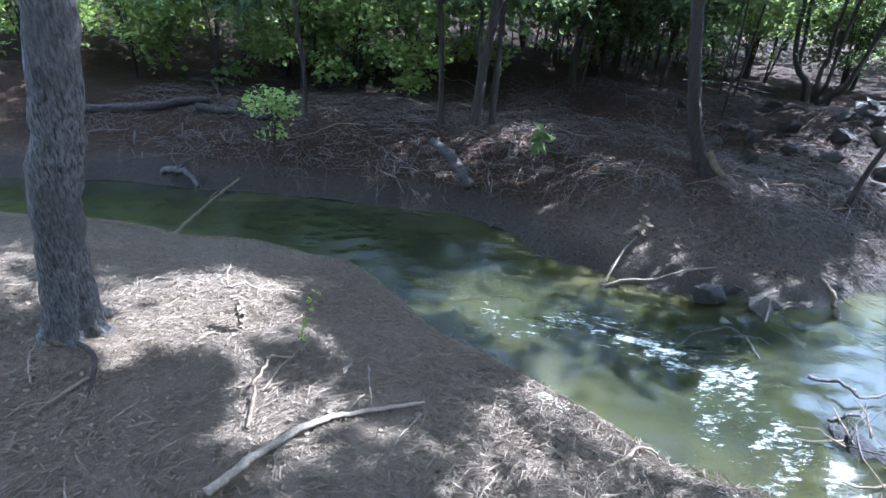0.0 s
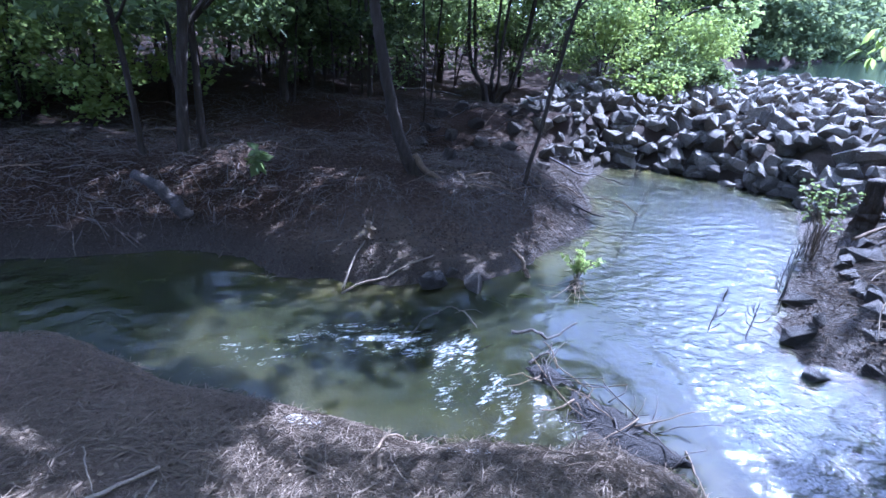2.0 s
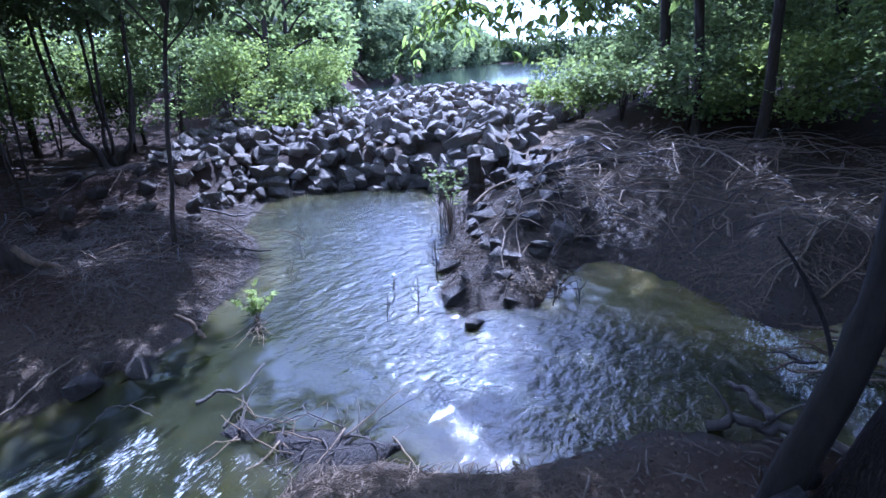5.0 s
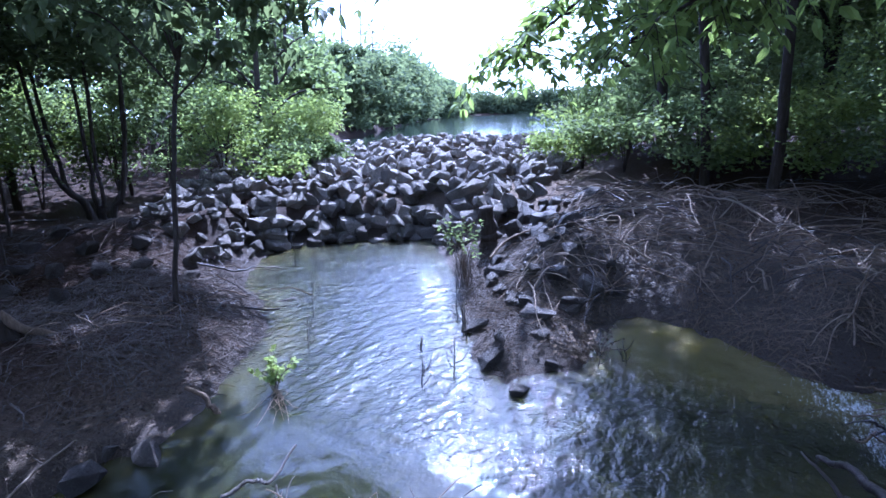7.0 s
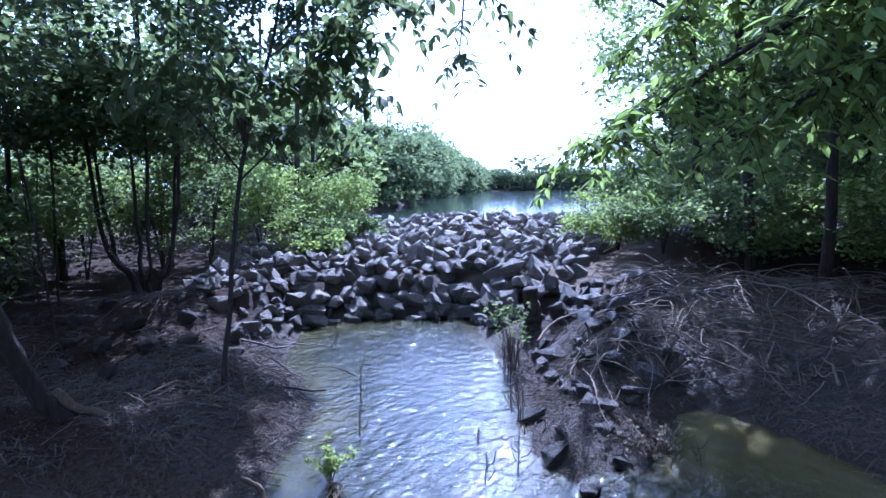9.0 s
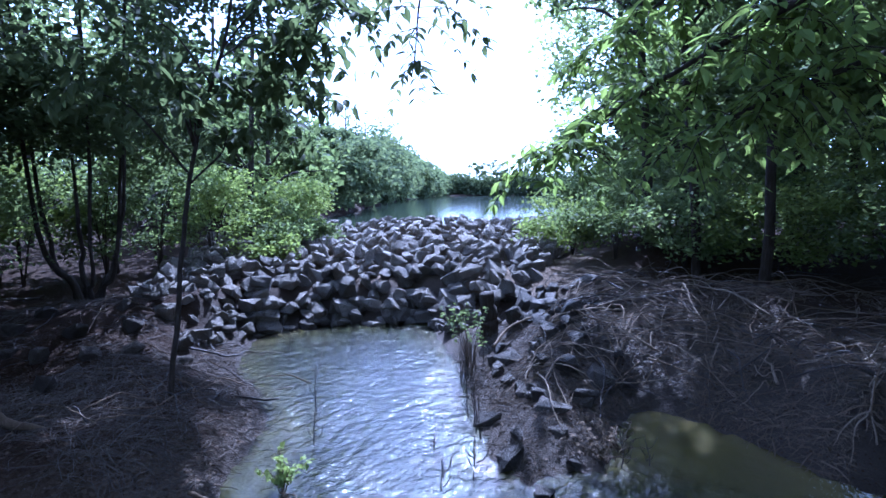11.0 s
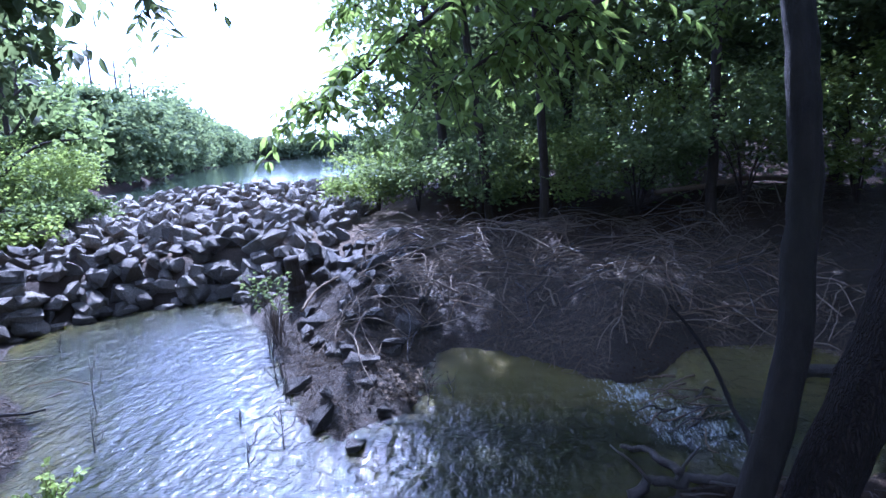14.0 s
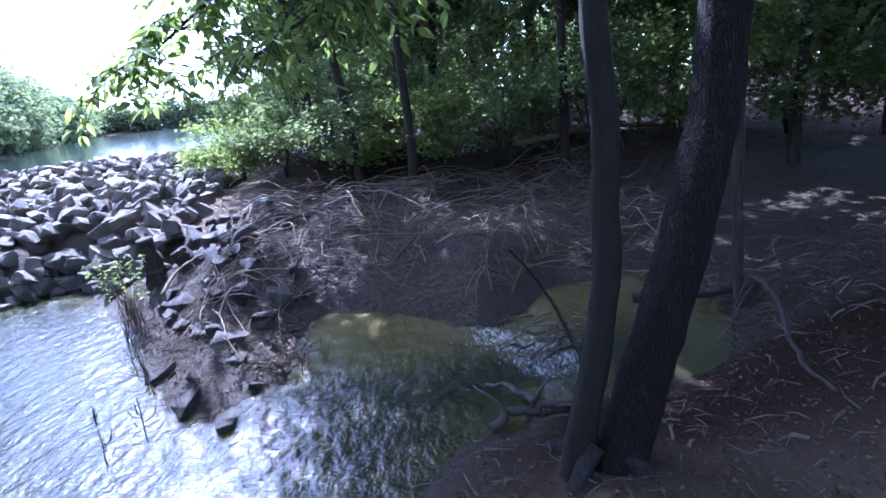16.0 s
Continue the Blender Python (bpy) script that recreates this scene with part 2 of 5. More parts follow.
ROCK = earth("angular_grey_stone", [(0.3, (0.04, 0.035, 0.028)), (0.48, (0.11, 0.098, 0.08)), (0.66, (0.235, 0.21, 0.175))], (0.085, 0.07, 0.05), 1.3, 0.88, 0.8, vary=0.36, depth=0.05)
ROCK_WET = earth("damp_grey_stone", [(0.3, (0.018, 0.015, 0.0115)), (0.5, (0.05, 0.043, 0.034)), (0.7, (0.12, 0.104, 0.083))], (0.04, 0.032, 0.022), 1.3, 0.72, 0.8, vary=0.35, depth=0.05)
ROCK_BROWN = earth("weathered_brown_stone", [(0.2, (0.018, 0.0145, 0.0105)), (0.5, (0.05, 0.04, 0.03)), (0.8, (0.12, 0.1, 0.078))], (0.04, 0.031, 0.022), 1.3, 0.9, 0.8, vary=0.3, depth=0.05)
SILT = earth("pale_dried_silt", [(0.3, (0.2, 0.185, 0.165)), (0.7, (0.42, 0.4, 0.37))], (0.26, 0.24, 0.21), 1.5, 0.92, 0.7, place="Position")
# damp leaves of the shaded banks; shade is put into their dark brown
LITTER_DARK = leafy("damp_shaded_leaves", (0.014, 0.0098, 0.006), (0.105, 0.075, 0.05), 0.05, 0.8)
LITTER = leafy("fallen_leaves", (0.0525, 0.0368, 0.0228), (0.176, 0.138, 0.0935), 0.1, 0.85)
LITTER_CRUMB = leafy("crumbled_litter", (0.036, 0.026, 0.017), (0.155, 0.125, 0.094), 0.1, 0.9)
LEAF_MID = leafy("green_leaves", (0.085, 0.112, 0.048), (0.2, 0.245, 0.095))
LEAF_DARK = leafy("dark_green_leaves", (0.05, 0.068, 0.034), (0.12, 0.145, 0.064))
LEAF_BRIGHT = leafy("yellow_green_leaves", (0.12, 0.16, 0.045), (0.29, 0.345, 0.095), 0.5)
LEAF_FAR = leafy("far_foliage", (0.085, 0.11, 0.055), (0.17, 0.2, 0.1), 0.5, 0.95)

# ---- geometry helpers ----


def vnoise(x, y, scale, seed=0):
    """Smooth value noise, 0 to 1, over arrays."""
    x, y = np.asarray(x, float) / scale + 1000.5 + seed * 17.3, np.asarray(y, float) / scale + 1000.5 + seed * 9.1
    i, j = np.floor(x), np.floor(y)
    u, v = x - i, y - j
    u, v = u * u * (3 - 2 * u), v * v * (3 - 2 * v)

    def h(a, b):
        s = np.sin(a * 127.1 + b * 311.7 + seed * 74.7) * 43758.5453
        return s - np.floor(s)

    return (h(i, j) * (1 - u) + h(i + 1, j) * u) * (1 - v) + (h(i, j + 1) * (1 - u) + h(i + 1, j + 1) * u) * v


def smooth(a):
    a = np.clip(a, 0, 1)
    return a * a * (3 - 2 * a)


def shore(x, y, poly):
    """Signed distance to a closed line: below zero inside."""
    x, y = np.asarray(x, float), np.asarray(y, float)
    p = np.array(poly, float)
    best, inside = np.full(x.shape, 1e9), np.zeros(x.shape, bool)
    for (ax, ay), (bx, by) in zip(p, np.roll(p, -1, 0)):
        dx, dy = bx - ax, by - ay
        t = np.clip(((x - ax) * dx + (y - ay) * dy) / (dx * dx + dy * dy), 0, 1)
        best = np.minimum(best, (x - ax - t * dx) ** 2 + (y - ay - t * dy) ** 2)
        cross = (ay > y) != (by > y)
        inside ^= cross & (x < (bx - ax) * (y - ay) / (by - ay if by != ay else 1e-9) + ax)
    d = np.sqrt(best)
    return np.where(inside, -d, d)


def mesh_ob(name, verts, faces, material, is_smooth=False):
    me = bpy.data.meshes.new(name)
    me.from_pydata(np.asarray(verts).tolist(), [], [list(f) for f in faces] if not isinstance(faces, np.ndarray) else faces.tolist())
    me.materials.append(material)
    if is_smooth:
        me.polygons.foreach_set("use_smooth", np.ones(len(me.polygons), bool))
    me.update()
    return new(name, me)


def part(name, bm_or_geo, material, parent, label="", is_smooth=True):
    """One mesh object under a thing or a part, from vertices and faces in the thing's own place."""
    ob = mesh_ob(name, bm_or_geo[0], bm_or_geo[1], material, is_smooth)
    ob.parent = parent
    return tagged(ob, label)


def empty(name, place, label, category, group=""):
    ob = new(name)
    ob.location = place
    ob.empty_display_size = 0.2
    return tagged(ob, label, category, group)


def joined(geos):
    V, F, n = [], [], 0
    for v, f in geos:
        v = np.asarray(v, float)
        V.append(v)
        F.extend([[i + n for i in q] for q in (f.tolist() if isinstance(f, np.ndarray) else f)])
        n += len(v)
    return np.concatenate(V), F


def glide(points, n):
    """A smooth line through the points, n places long."""
    p = np.array(points, float)
    if len(p) == 2:
        p = np.array([p[0], (p[0] + p[1]) / 2, p[1]])
    q = np.vstack([2 * p[0] - p[1], p, 2 * p[-1] - p[-2]])
    out = []
    for s in np.linspace(0, len(p) - 1 - 1e-6, n):
        i, u = int(s), s - int(s)
        a, b, c, d = q[i : i + 4]
        out.append(0.5 * (2 * b + (c - a) * u + (2 * a - 5 * b + 4 * c - d) * u * u + (3 * b - a - 3 * c + d) * u**3))
    return np.array(out)


def tube(points, r0, r1, sides=8, rings=None, knots=0.12, seed=0, flare=0.0, bend=0.0):
    """A tapered, uneven rod along a line. Returns vertices and faces."""
    rng = np.random.default_rng(seed)
    line = glide(points, rings or max(5, 4 * len(points)))
    n = len(line)
    if bend:
        wob = rng.normal(0, bend, (n, 3)).cumsum(0) * np.sin(np.linspace(0, math.pi, n))[:, None]
        line = line + wob
    way = np.gradient(line, axis=0)
    way /= np.linalg.norm(way, axis=1)[:, None] + 1e-9
    side = np.cross(way, (0.31, 0.17, 0.93) if abs(way[n // 2][2]) < 0.8 else (0.9, 0.3, 0.1))
    side /= np.linalg.norm(side, axis=1)[:, None] + 1e-9
    up = np.cross(side, way)
    t = np.linspace(0, 1, n)
    rad = r0 + (r1 - r0) * t
    if flare:
        rad = rad * (1 + flare * np.exp(-t * 14))
    ang = np.linspace(0, 2 * math.pi, sides, endpoint=False)
    lump = 1 + knots * rng.normal(0, 1, (n, sides)) * 0.6 + knots * np.sin(ang * 3 + rng.uniform(0, 6))[None, :]
    if flare:
        lump = lump + (0.35 * flare * np.exp(-t * 10))[:, None] * np.sin(ang * 4 + rng.uniform(0, 6))[None, :]
    V = line[:, None, :] + (rad[:, None] * lump)[..., None] * (np.cos(ang)[None, :, None] * side[:, None, :] + np.sin(ang)[None, :, None] * up[:, None, :])
    V = np.vstack([V.reshape(-1, 3), line[:1], line[-1:]])
    F = []
    for i in range(n - 1):
        for k in range(sides):
            a, b = i * sides + k, i * sides + (k + 1) % sides
            F.append((a, b, b + sides, a + sides))
    c0, c1 = n * sides, n * sides + 1
    F += [(c0, (k + 1) % sides, k) for k in range(sides)]
    F += [(c1, (n - 1) * sides + k, (n - 1) * sides + (k + 1) % sides) for k in range(sides)]
    return V, F


def leaves(centres, size, rng, droop=0.35, width=0.42, lean=None):
    """A blade of two halves, folded along its midrib, at every centre. Returns vertices and faces."""
    c = np.asarray(centres, float)
    n = len(c)
    way = rng.normal(0, 1, (n, 3))
    way[:, 2] = way[:, 2] * 0.55 - droop
    if lean is not None:
        way = way * 0.5 + lean
    way /= np.linalg.norm(way, axis=1)[:, None]
    ref = rng.normal(0, 0.45, (n, 3)) + (0, 0, 1.0)
    side = np.cross(way, ref)
    side /= np.linalg.norm(side, axis=1)[:, None] + 1e-9
    nor = np.cross(side, way)
    s = (size * rng.uniform(0.6, 1.3, n))[:, None]
    base, tip = c, c + way * s - nor * s * 0.08
    mid = c + way * s * 0.45
    a = mid + side * s * width + nor * s * 0.1
    b = mid - side * s * width + nor * s * 0.1
    V = np.stack([base, a, tip, b], 1).reshape(-1, 3)
    k = np.arange(n)[:, None] * 4
    F = np.concatenate([k + [[0, 1, 2]], k + [[0, 2, 3]]], 1).reshape(-1, 3)
    return V, F


def blades(centres, size, rng, lean, width=0.2):
    """Longer leaflets with a curved outline and a bent midrib. Returns vertices and faces."""
    c = np.asarray(centres, float)
    n = len(c)
    way = rng.normal(0, 0.35, (n, 3)) + lean
    way /= np.linalg.norm(way, axis=1)[:, None]
    side = np.cross(way, rng.normal(0, 0.35, (n, 3)) + (0, 0, 1.0))
    side /= np.linalg.norm(side, axis=1)[:, None] + 1e-9
    nor = np.cross(side, way)
    s = (size * rng.uniform(0.65, 1.25, n))[:, None]
    V = np.stack([c, c + way * s * 0.3 + side * s * width * 0.9 + nor * s * 0.04, c + way * s * 0.3 - side * s * width * 0.9 + nor * s * 0.04, c + way * s * 0.62 + side * s * width * 0.8 - nor * s * 0.01,
                  c + way * s * 0.62 - side * s * width * 0.8 - nor * s * 0.01, c + way * s - nor * s * 0.16, c + way * s * 0.45 - nor * s * 0.03], 1).reshape(-1, 3)
    k = np.arange(n)[:, None] * 7
    F = np.concatenate([k + [q] for q in ([0, 1, 6], [1, 3, 6], [3, 5, 6], [5, 4, 6], [4, 2, 6], [2, 0, 6])], 1).reshape(-1, 3)
    return V, F


def stone_mesh(name, seed, material, flat=0.75):
    """A broken block about one metre across, with worn, chipped edges."""
    rng = np.random.default_rng(seed)
    bm = bmesh.new()
    for _ in range(15):
        d = rng.normal(0, 1, 3)
        d /= np.abs(d).max() ** 0.75 * np.linalg.norm(d) ** 0.25
        bm.verts.new(d * 0.5 * (1, rng.uniform(0.7, 1), flat))
    bmesh.ops.convex_hull(bm, input=bm.verts)
    bmesh.ops.delete(bm, geom=[v for v in bm.verts if not v.link_faces], context="VERTS")
    bmesh.ops.subdivide_edges(bm, edges=bm.edges, cuts=1, use_grid_fill=True)
    for v in bm.verts:
        p = np.array(v.co)
        v.co = p * (1 + 0.13 * (float(vnoise(p[0] * 3 + p[2] * 2, p[1] * 3 - p[2], 1.0, seed)) - 0.5)) + rng.normal(0, 0.013, 3)
    bmesh.ops.triangulate(bm, faces=bm.faces)
    me = bpy.data.meshes.new(name)
    bm.to_mesh(me)
    bm.free()
    me.materials.append(material)
    return me

# ---- the lie of the land ----
POOL_EDGE = [(-30, 0.8), (-8, 2.4), (-4.5, 2.95), (-2.5, 3.18), (-1.0, 3.2), (-0.43, 3.1), (-0.1, 2.73), (0.25, 2.46), (0.5, 2.3), (0.72, 2.11), (0.93, 1.97), (1.3, 1.83), (1.5, 1.65),
             (1.82, 1.5), (2.23, 1.36), (2.45, 1.08), (2.62, 0.8), (2.9, 0.44), (3.15, 0.16), (3.4, 0.02), (3.55, -0.2), (3.72, -0.5), (3.78, -0.8), (3.84, -1.25), (4.1, -1.65), (4.6, -1.95), (5.1, -2.1), (5.45, -1.9),
             (5.42, -1.55), (5.3, -1.2), (5.03, -0.5), (5.2, -0.07), (5.56, 0.38), (5.74, 0.78), (5.72, 1.14), (5.4, 1.25), (4.87, 1.31), (4.5, 1.28), (4.32, 1.48), (4.02, 1.62), (4.37, 2.0)]
POOL_EDGE += [(5.03, 2.4), (5.9, 2.95), (6.6, 3.47), (7.05, 3.95), (7.85, 4.4), (7.75, 4.8), (7.35, 5.3), (6.8, 6.0), (5.95, 6.3), (5.4, 5.88), (4.85, 5.4), (4.47, 4.55), (4.06, 4.1), (3.47, 3.63), (2.9, 3.33),
              (2.65, 3.2), (2.2, 3.26), (1.75, 3.26), (1.5, 3.31), (1.29, 3.4), (0.91, 3.6), (0.61, 3.95), (0.1, 4.2), (-0.9, 4.28), (-1.72, 4.17), (-2.84, 4.12), (-3.34, 3.95), (-5, 3.8), (-8, 3.5), (-30, 3.0)]
LAKE_EDGE = [(11.6, 10.6), (13.3, 8.4), (14.7, 6.5), (15.6, 5.1), (18, 5.2), (40, 9.5), (110, 25), (200, 45), (192, 70), (185, 95), (160, 90), (90, 56), (45, 32), (22, 18.5), (14.5, 14)]
LAKE_Z = 0.86
HILLS = [(-1, 2, .27), (1, 1, .27), (0, -1, .3), (-4, 1, .35), (0, -5, .5), (3, -1.2, .26), (2.5, -3.5, .4), (6, -6, .7),
         (-2.5, 6, .45), (0, 6, .45), (2.6, 5.3, .4), (0, 9, .8), (2.6, 8, .72), (-6, 7, .7), (3, 14, 1.2), (4.9, 7.3, .66),
         (7.0, 6.1, .52), (8.1, 5.5, .6), (9, 7.6, .84), (11.5, 6.9, 1.1), (13.2, 5.6, 1.1), (10, 9.6, 1.0), (9.5, 4.2, .82),
         (7.2, 2.7, .42), (8.5, 2, .8), (7, .2, .42), (8.6, 0, .85), (6.9, -1.5, .5), (11, 1, 1.2), (9, -3, 1.1), (13.5, -3, 1.4)]


def land(x, y):
    """Height of the ground, its distance to the creek, and to the lake."""
    x, y = np.asarray(x, float), np.asarray(y, float)
    jig = (vnoise(x, y, 0.5, 3) - 0.5) * 0.16 + (vnoise(x, y, 0.17, 4) - 0.5) * 0.03
    d = shore(x, y, POOL_EDGE) + jig
    dl = shore(x, y, LAKE_EDGE)
    num, den = np.zeros(x.shape), np.zeros(x.shape)
    for hx, hy, hz in HILLS:
        w = 1 / ((x - hx) ** 2 + (y - hy) ** 2 + 0.6) ** 2
        num, den = num + w * hz, den + w
    far = np.hypot(x - 3, y - 2)
    h = num / den
    h = h + (1.45 + 0.9 * vnoise(x, y, 14, 8) - h) * smooth((far - 11) / 12)
    h = h + (vnoise(x, y, 1.3, 1) - 0.5) * 0.12 + (vnoise(x, y, 0.35, 2) - 0.5) * 0.05 + (vnoise(x, y, 0.12, 5) - 0.5) * 0.02
    lip = 0.06 + 0.07 * smooth((y - 3.2) / 0.8) * smooth((2.5 - x) / 0.8)
    low = 0.1 * smooth((2.35 - x) / 0.3) * smooth((y + 0.5) / 0.5)
    steep = 1.25 - 0.65 * smooth((x + y - 11.2) / 0.8) * smooth((y - 3.6) / 0.5)
    out = lip * smooth(d / 0.14) + np.maximum(h - lip, 0.02) * smooth(d / steep) - low * (1 - smooth(d / 0.25))
    h = np.where(d > 0, out, -0.42 * smooth(-d / 0.7) - low)
    lake = LAKE_Z + 0.22 * smooth(dl / 0.5)
    h = np.where(dl < 1.2, lake + (h - lake) * smooth((dl - 0.2) / 1.0), h)
    h = np.where(dl < 0, LAKE_Z - 1.2 * smooth(-dl / 1.5), h)
    return h, d, dl


def on_land(x, y):
    return float(land(np.array([x]), np.array([y]))[0][0])


def steps(lo, hi, step, reach):
    mid = list(np.arange(lo, hi, step))
    left, right, s = [], [], step
    while right == [] or right[-1] < reach:
        s *= 1.085
        right.append((right[-1] if right else mid[-1]) + s)
        left.append((left[-1] if left else mid[0]) - s)
    return np.array(left[::-1] + mid + right)


def sheet(xs, ys):
    X, Y = np.meshgrid(xs, ys)
    nx, ny = len(xs), len(ys)
    i, j = np.meshgrid(np.arange(nx - 1), np.arange(ny - 1))
    a = (j * nx + i).ravel()
    return X.ravel(), Y.ravel(), np.stack([a, a + 1, a + nx + 1, a + nx], 1)


def put_attribute(ob, name, values):
    ob.data.attributes.new(name, "FLOAT", "POINT").data.foreach_set("value", np.asarray(values, np.float32))


gx, gy, gf = sheet(steps(-4.2, 9.0, 0.07, 420), steps(-3.4, 7.6, 0.07, 420))
gz, gd, gl = land(gx, gy)
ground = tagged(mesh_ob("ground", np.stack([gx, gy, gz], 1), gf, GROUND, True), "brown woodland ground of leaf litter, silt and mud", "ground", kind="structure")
near_edge = 1 - smooth((gd - 0.02) / (0.28 + 0.5 * smooth((gx - 3.4) / 1.0)))
put_attribute(ground, "wet", np.clip(near_edge * (0.75 + 0.5 * vnoise(gx, gy, 0.3, 6)) + smooth((gx - 3.9) / 0.4) * smooth((3.6 - gy) / 0.5) * smooth((8.6 - gx) / 1.5), 0, 1))
# where the ground takes the darker litter tone that also stands for shade
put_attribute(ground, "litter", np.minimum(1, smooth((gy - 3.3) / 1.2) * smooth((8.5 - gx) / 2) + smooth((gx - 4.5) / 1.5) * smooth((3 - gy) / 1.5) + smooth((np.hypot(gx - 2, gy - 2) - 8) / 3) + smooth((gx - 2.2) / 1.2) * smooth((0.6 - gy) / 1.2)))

FALL = [(2.25, 3.15), (2.1, 2.7), (1.94, 2.25), (2.06, 1.9), (2.4, 1.4)]
RIFFLE = [(4.95, -0.4), (4.55, -0.62), (4.1, -0.85)]


def line_gap(x, y, line):
    best = np.full(x.shape, 1e9)
    for (ax, ay), (bx, by) in zip(line, line[1:]):
        dx, dy = bx - ax, by - ay
        t = np.clip(((x - ax) * dx + (y - ay) * dy) / (dx * dx + dy * dy), 0, 1)
        best = np.minimum(best, np.hypot(x - ax - t * dx, y - ay - t * dy))
    return best


def creek():
    """The creek: an upper pool that spills over a low sill into the lower reach, and a riffle that feeds it."""
    x, y, f = sheet(np.concatenate([np.arange(-30, -4, 0.5), np.arange(-4, 2.4, 0.05), np.arange(2.4, 8.0, 0.021)]), np.concatenate([np.arange(-8.2, -1.2, 0.06), np.arange(-1.2, 6.4, 0.021)]))
    keep = shore(x, y, POOL_EDGE) < 0.3
    f = f[keep[f].all(1)]
    used = np.unique(f)
    back = np.full(len(x), -1)
    back[used] = np.arange(len(used))
    x, y, f = x[used], y[used], back[f]
    sill = np.interp(y, [1.0, 1.2, 1.45, 1.9, 2.25, 2.7, 3.1, 4.0], [2.65, 2.6, 2.35, 2.06, 1.94, 2.1, 2.25, 2.4])
    lower = smooth((sill - x + 0.1) / 0.5) * smooth((y - 0.9) / 0.2)
    upper = smooth((-y - 0.55) / 0.5) * smooth((x - 3.5) / 0.4)
    z = -0.075 * lower + 0.1 * upper
    gap = line_gap(x, y, FALL)
    gapr = line_gap(x, y, RIFFLE)
    run = 2.03 - x
    mid = 2.36 + 0.3 * run + 0.12 * np.sin(run * 2.6)
    wide = 0.14 + 0.14 * np.clip(run, 0, 2)
    down = smooth((run + 0.1) / 0.12) * np.exp(-(((y - mid) / wide) ** 2)) * np.exp(-np.clip(run, 0, 9) / 2.0)
    side = smooth((sill - x + 0.12) / 0.15) * smooth((1.05 - (sill - x)) / 0.8) * smooth((y - 1.25) / 0.3) * smooth((2.6 - y) / 0.3)
    lip = np.exp(-(((sill - x - 0.1) / 0.09) ** 2)) * smooth((y - 1.6) / 0.3) * smooth((3.0 - y) / 0.2)
    streak = vnoise(run * 0.3, y - mid, 0.03, 14) * 0.6 + vnoise(run * 0.45, y - mid, 0.075, 19) * 0.6
    foam = down * (0.45 + 0.55 * smooth(run / 0.6)) * (0.14 + 0.95 * streak ** 1.6) + side * (0.08 + 0.42 * vnoise(x - 0.6 * y, 0.35 * y, 0.05, 16)) + 0.22 * lip * vnoise(x, y, 0.06, 15) + 0.27 * np.exp(-((gapr / 0.26) ** 2)) * (0.5 + vnoise(x * 2.0, y, 0.12, 17)) + 0.14 * np.exp(-((gapr / 0.75) ** 2)) + 0.12 * smooth((x - 3.8) / 0.6) * smooth((0.9 - y) / 0.5)
    chop = 0.014 * np.exp(-((gap / 0.22) ** 2)) + 0.012 * down + 0.012 * side + 0.03 * np.exp(-((gapr / 0.35) ** 2)) + 0.004
    bay = smooth((x - 4.5) / 0.4) * smooth((1.35 - y) / 0.25) * smooth((y + 0.35) / 0.3)
    lively = np.clip(0.14 + 0.86 * smooth((x - 2.75 - 0.12 * (y - 2.0)) / 0.7) * (1 - 0.9 * bay) + 0.8 * np.minimum(foam, 1), 0, 1.5)
    along, across = (x + y) * 0.7071, (x - y) * 0.7071
    wave = (vnoise(along, across * 0.65, 0.058, 51) - 0.5) * 0.006 + (vnoise(along - 0.5 * across, across * 0.7, 0.036, 52) - 0.5) * 0.004 + (vnoise(x, y, 0.22, 53) - 0.5) * 0.008
    z = z + lively * wave * smooth((x - 2.3) / 0.4)
    z = z + chop * (vnoise(x, y, 0.11, 11) - 0.5) * 1.6 + chop * (vnoise(x, y, 0.25, 12) - 0.5)
    ob = tagged(mesh_ob("water", np.stack([x, y, z], 1), f, POOL, True), "murky olive-green creek water with white ripples at a low spill", "creek", kind="structure")
    put_attribute(ob, "foam", np.clip(foam, 0, 0.62))
    put_attribute(ob, "ripple", lively)
    d = -shore(x, y, POOL_EDGE)
    # less shallow tone at low x and round the spill, standing in for shade
    put_attribute(ob, "shallow", np.clip(1 - d / 0.55, 0, 1) * (0.05 + 0.2 * smooth((x + 0.3) / 1.4)) - 0.1 * smooth((x - 0.5) / 1.0) * smooth((3.3 - y) / 0.6) * smooth((3.4 - x) / 0.8) + 0.62 * smooth((x - 4.2) / 0.7) * smooth((1.4 - y) / 0.4) * smooth((x - 2) / 2))


creek()

lx, ly, lf = sheet(np.concatenate([np.arange(10, 30, 0.5), np.geomspace(30, 240, 40)]), np.concatenate([np.arange(2, 24, 0.5), np.geomspace(24, 130, 30)]))
lk = shore(lx, ly, LAKE_EDGE) < 1.0
lf = lf[lk[lf].any(1)]
lake = tagged(mesh_ob("lake", np.stack([lx, ly, np.full(len(lx), LAKE_Z)], 1), lf, LAKE, True), "calm grey-green lake water reflecting a pale sky", "lake", kind="structure")
put_attribute(lake, "shallow", np.zeros(len(lx)))

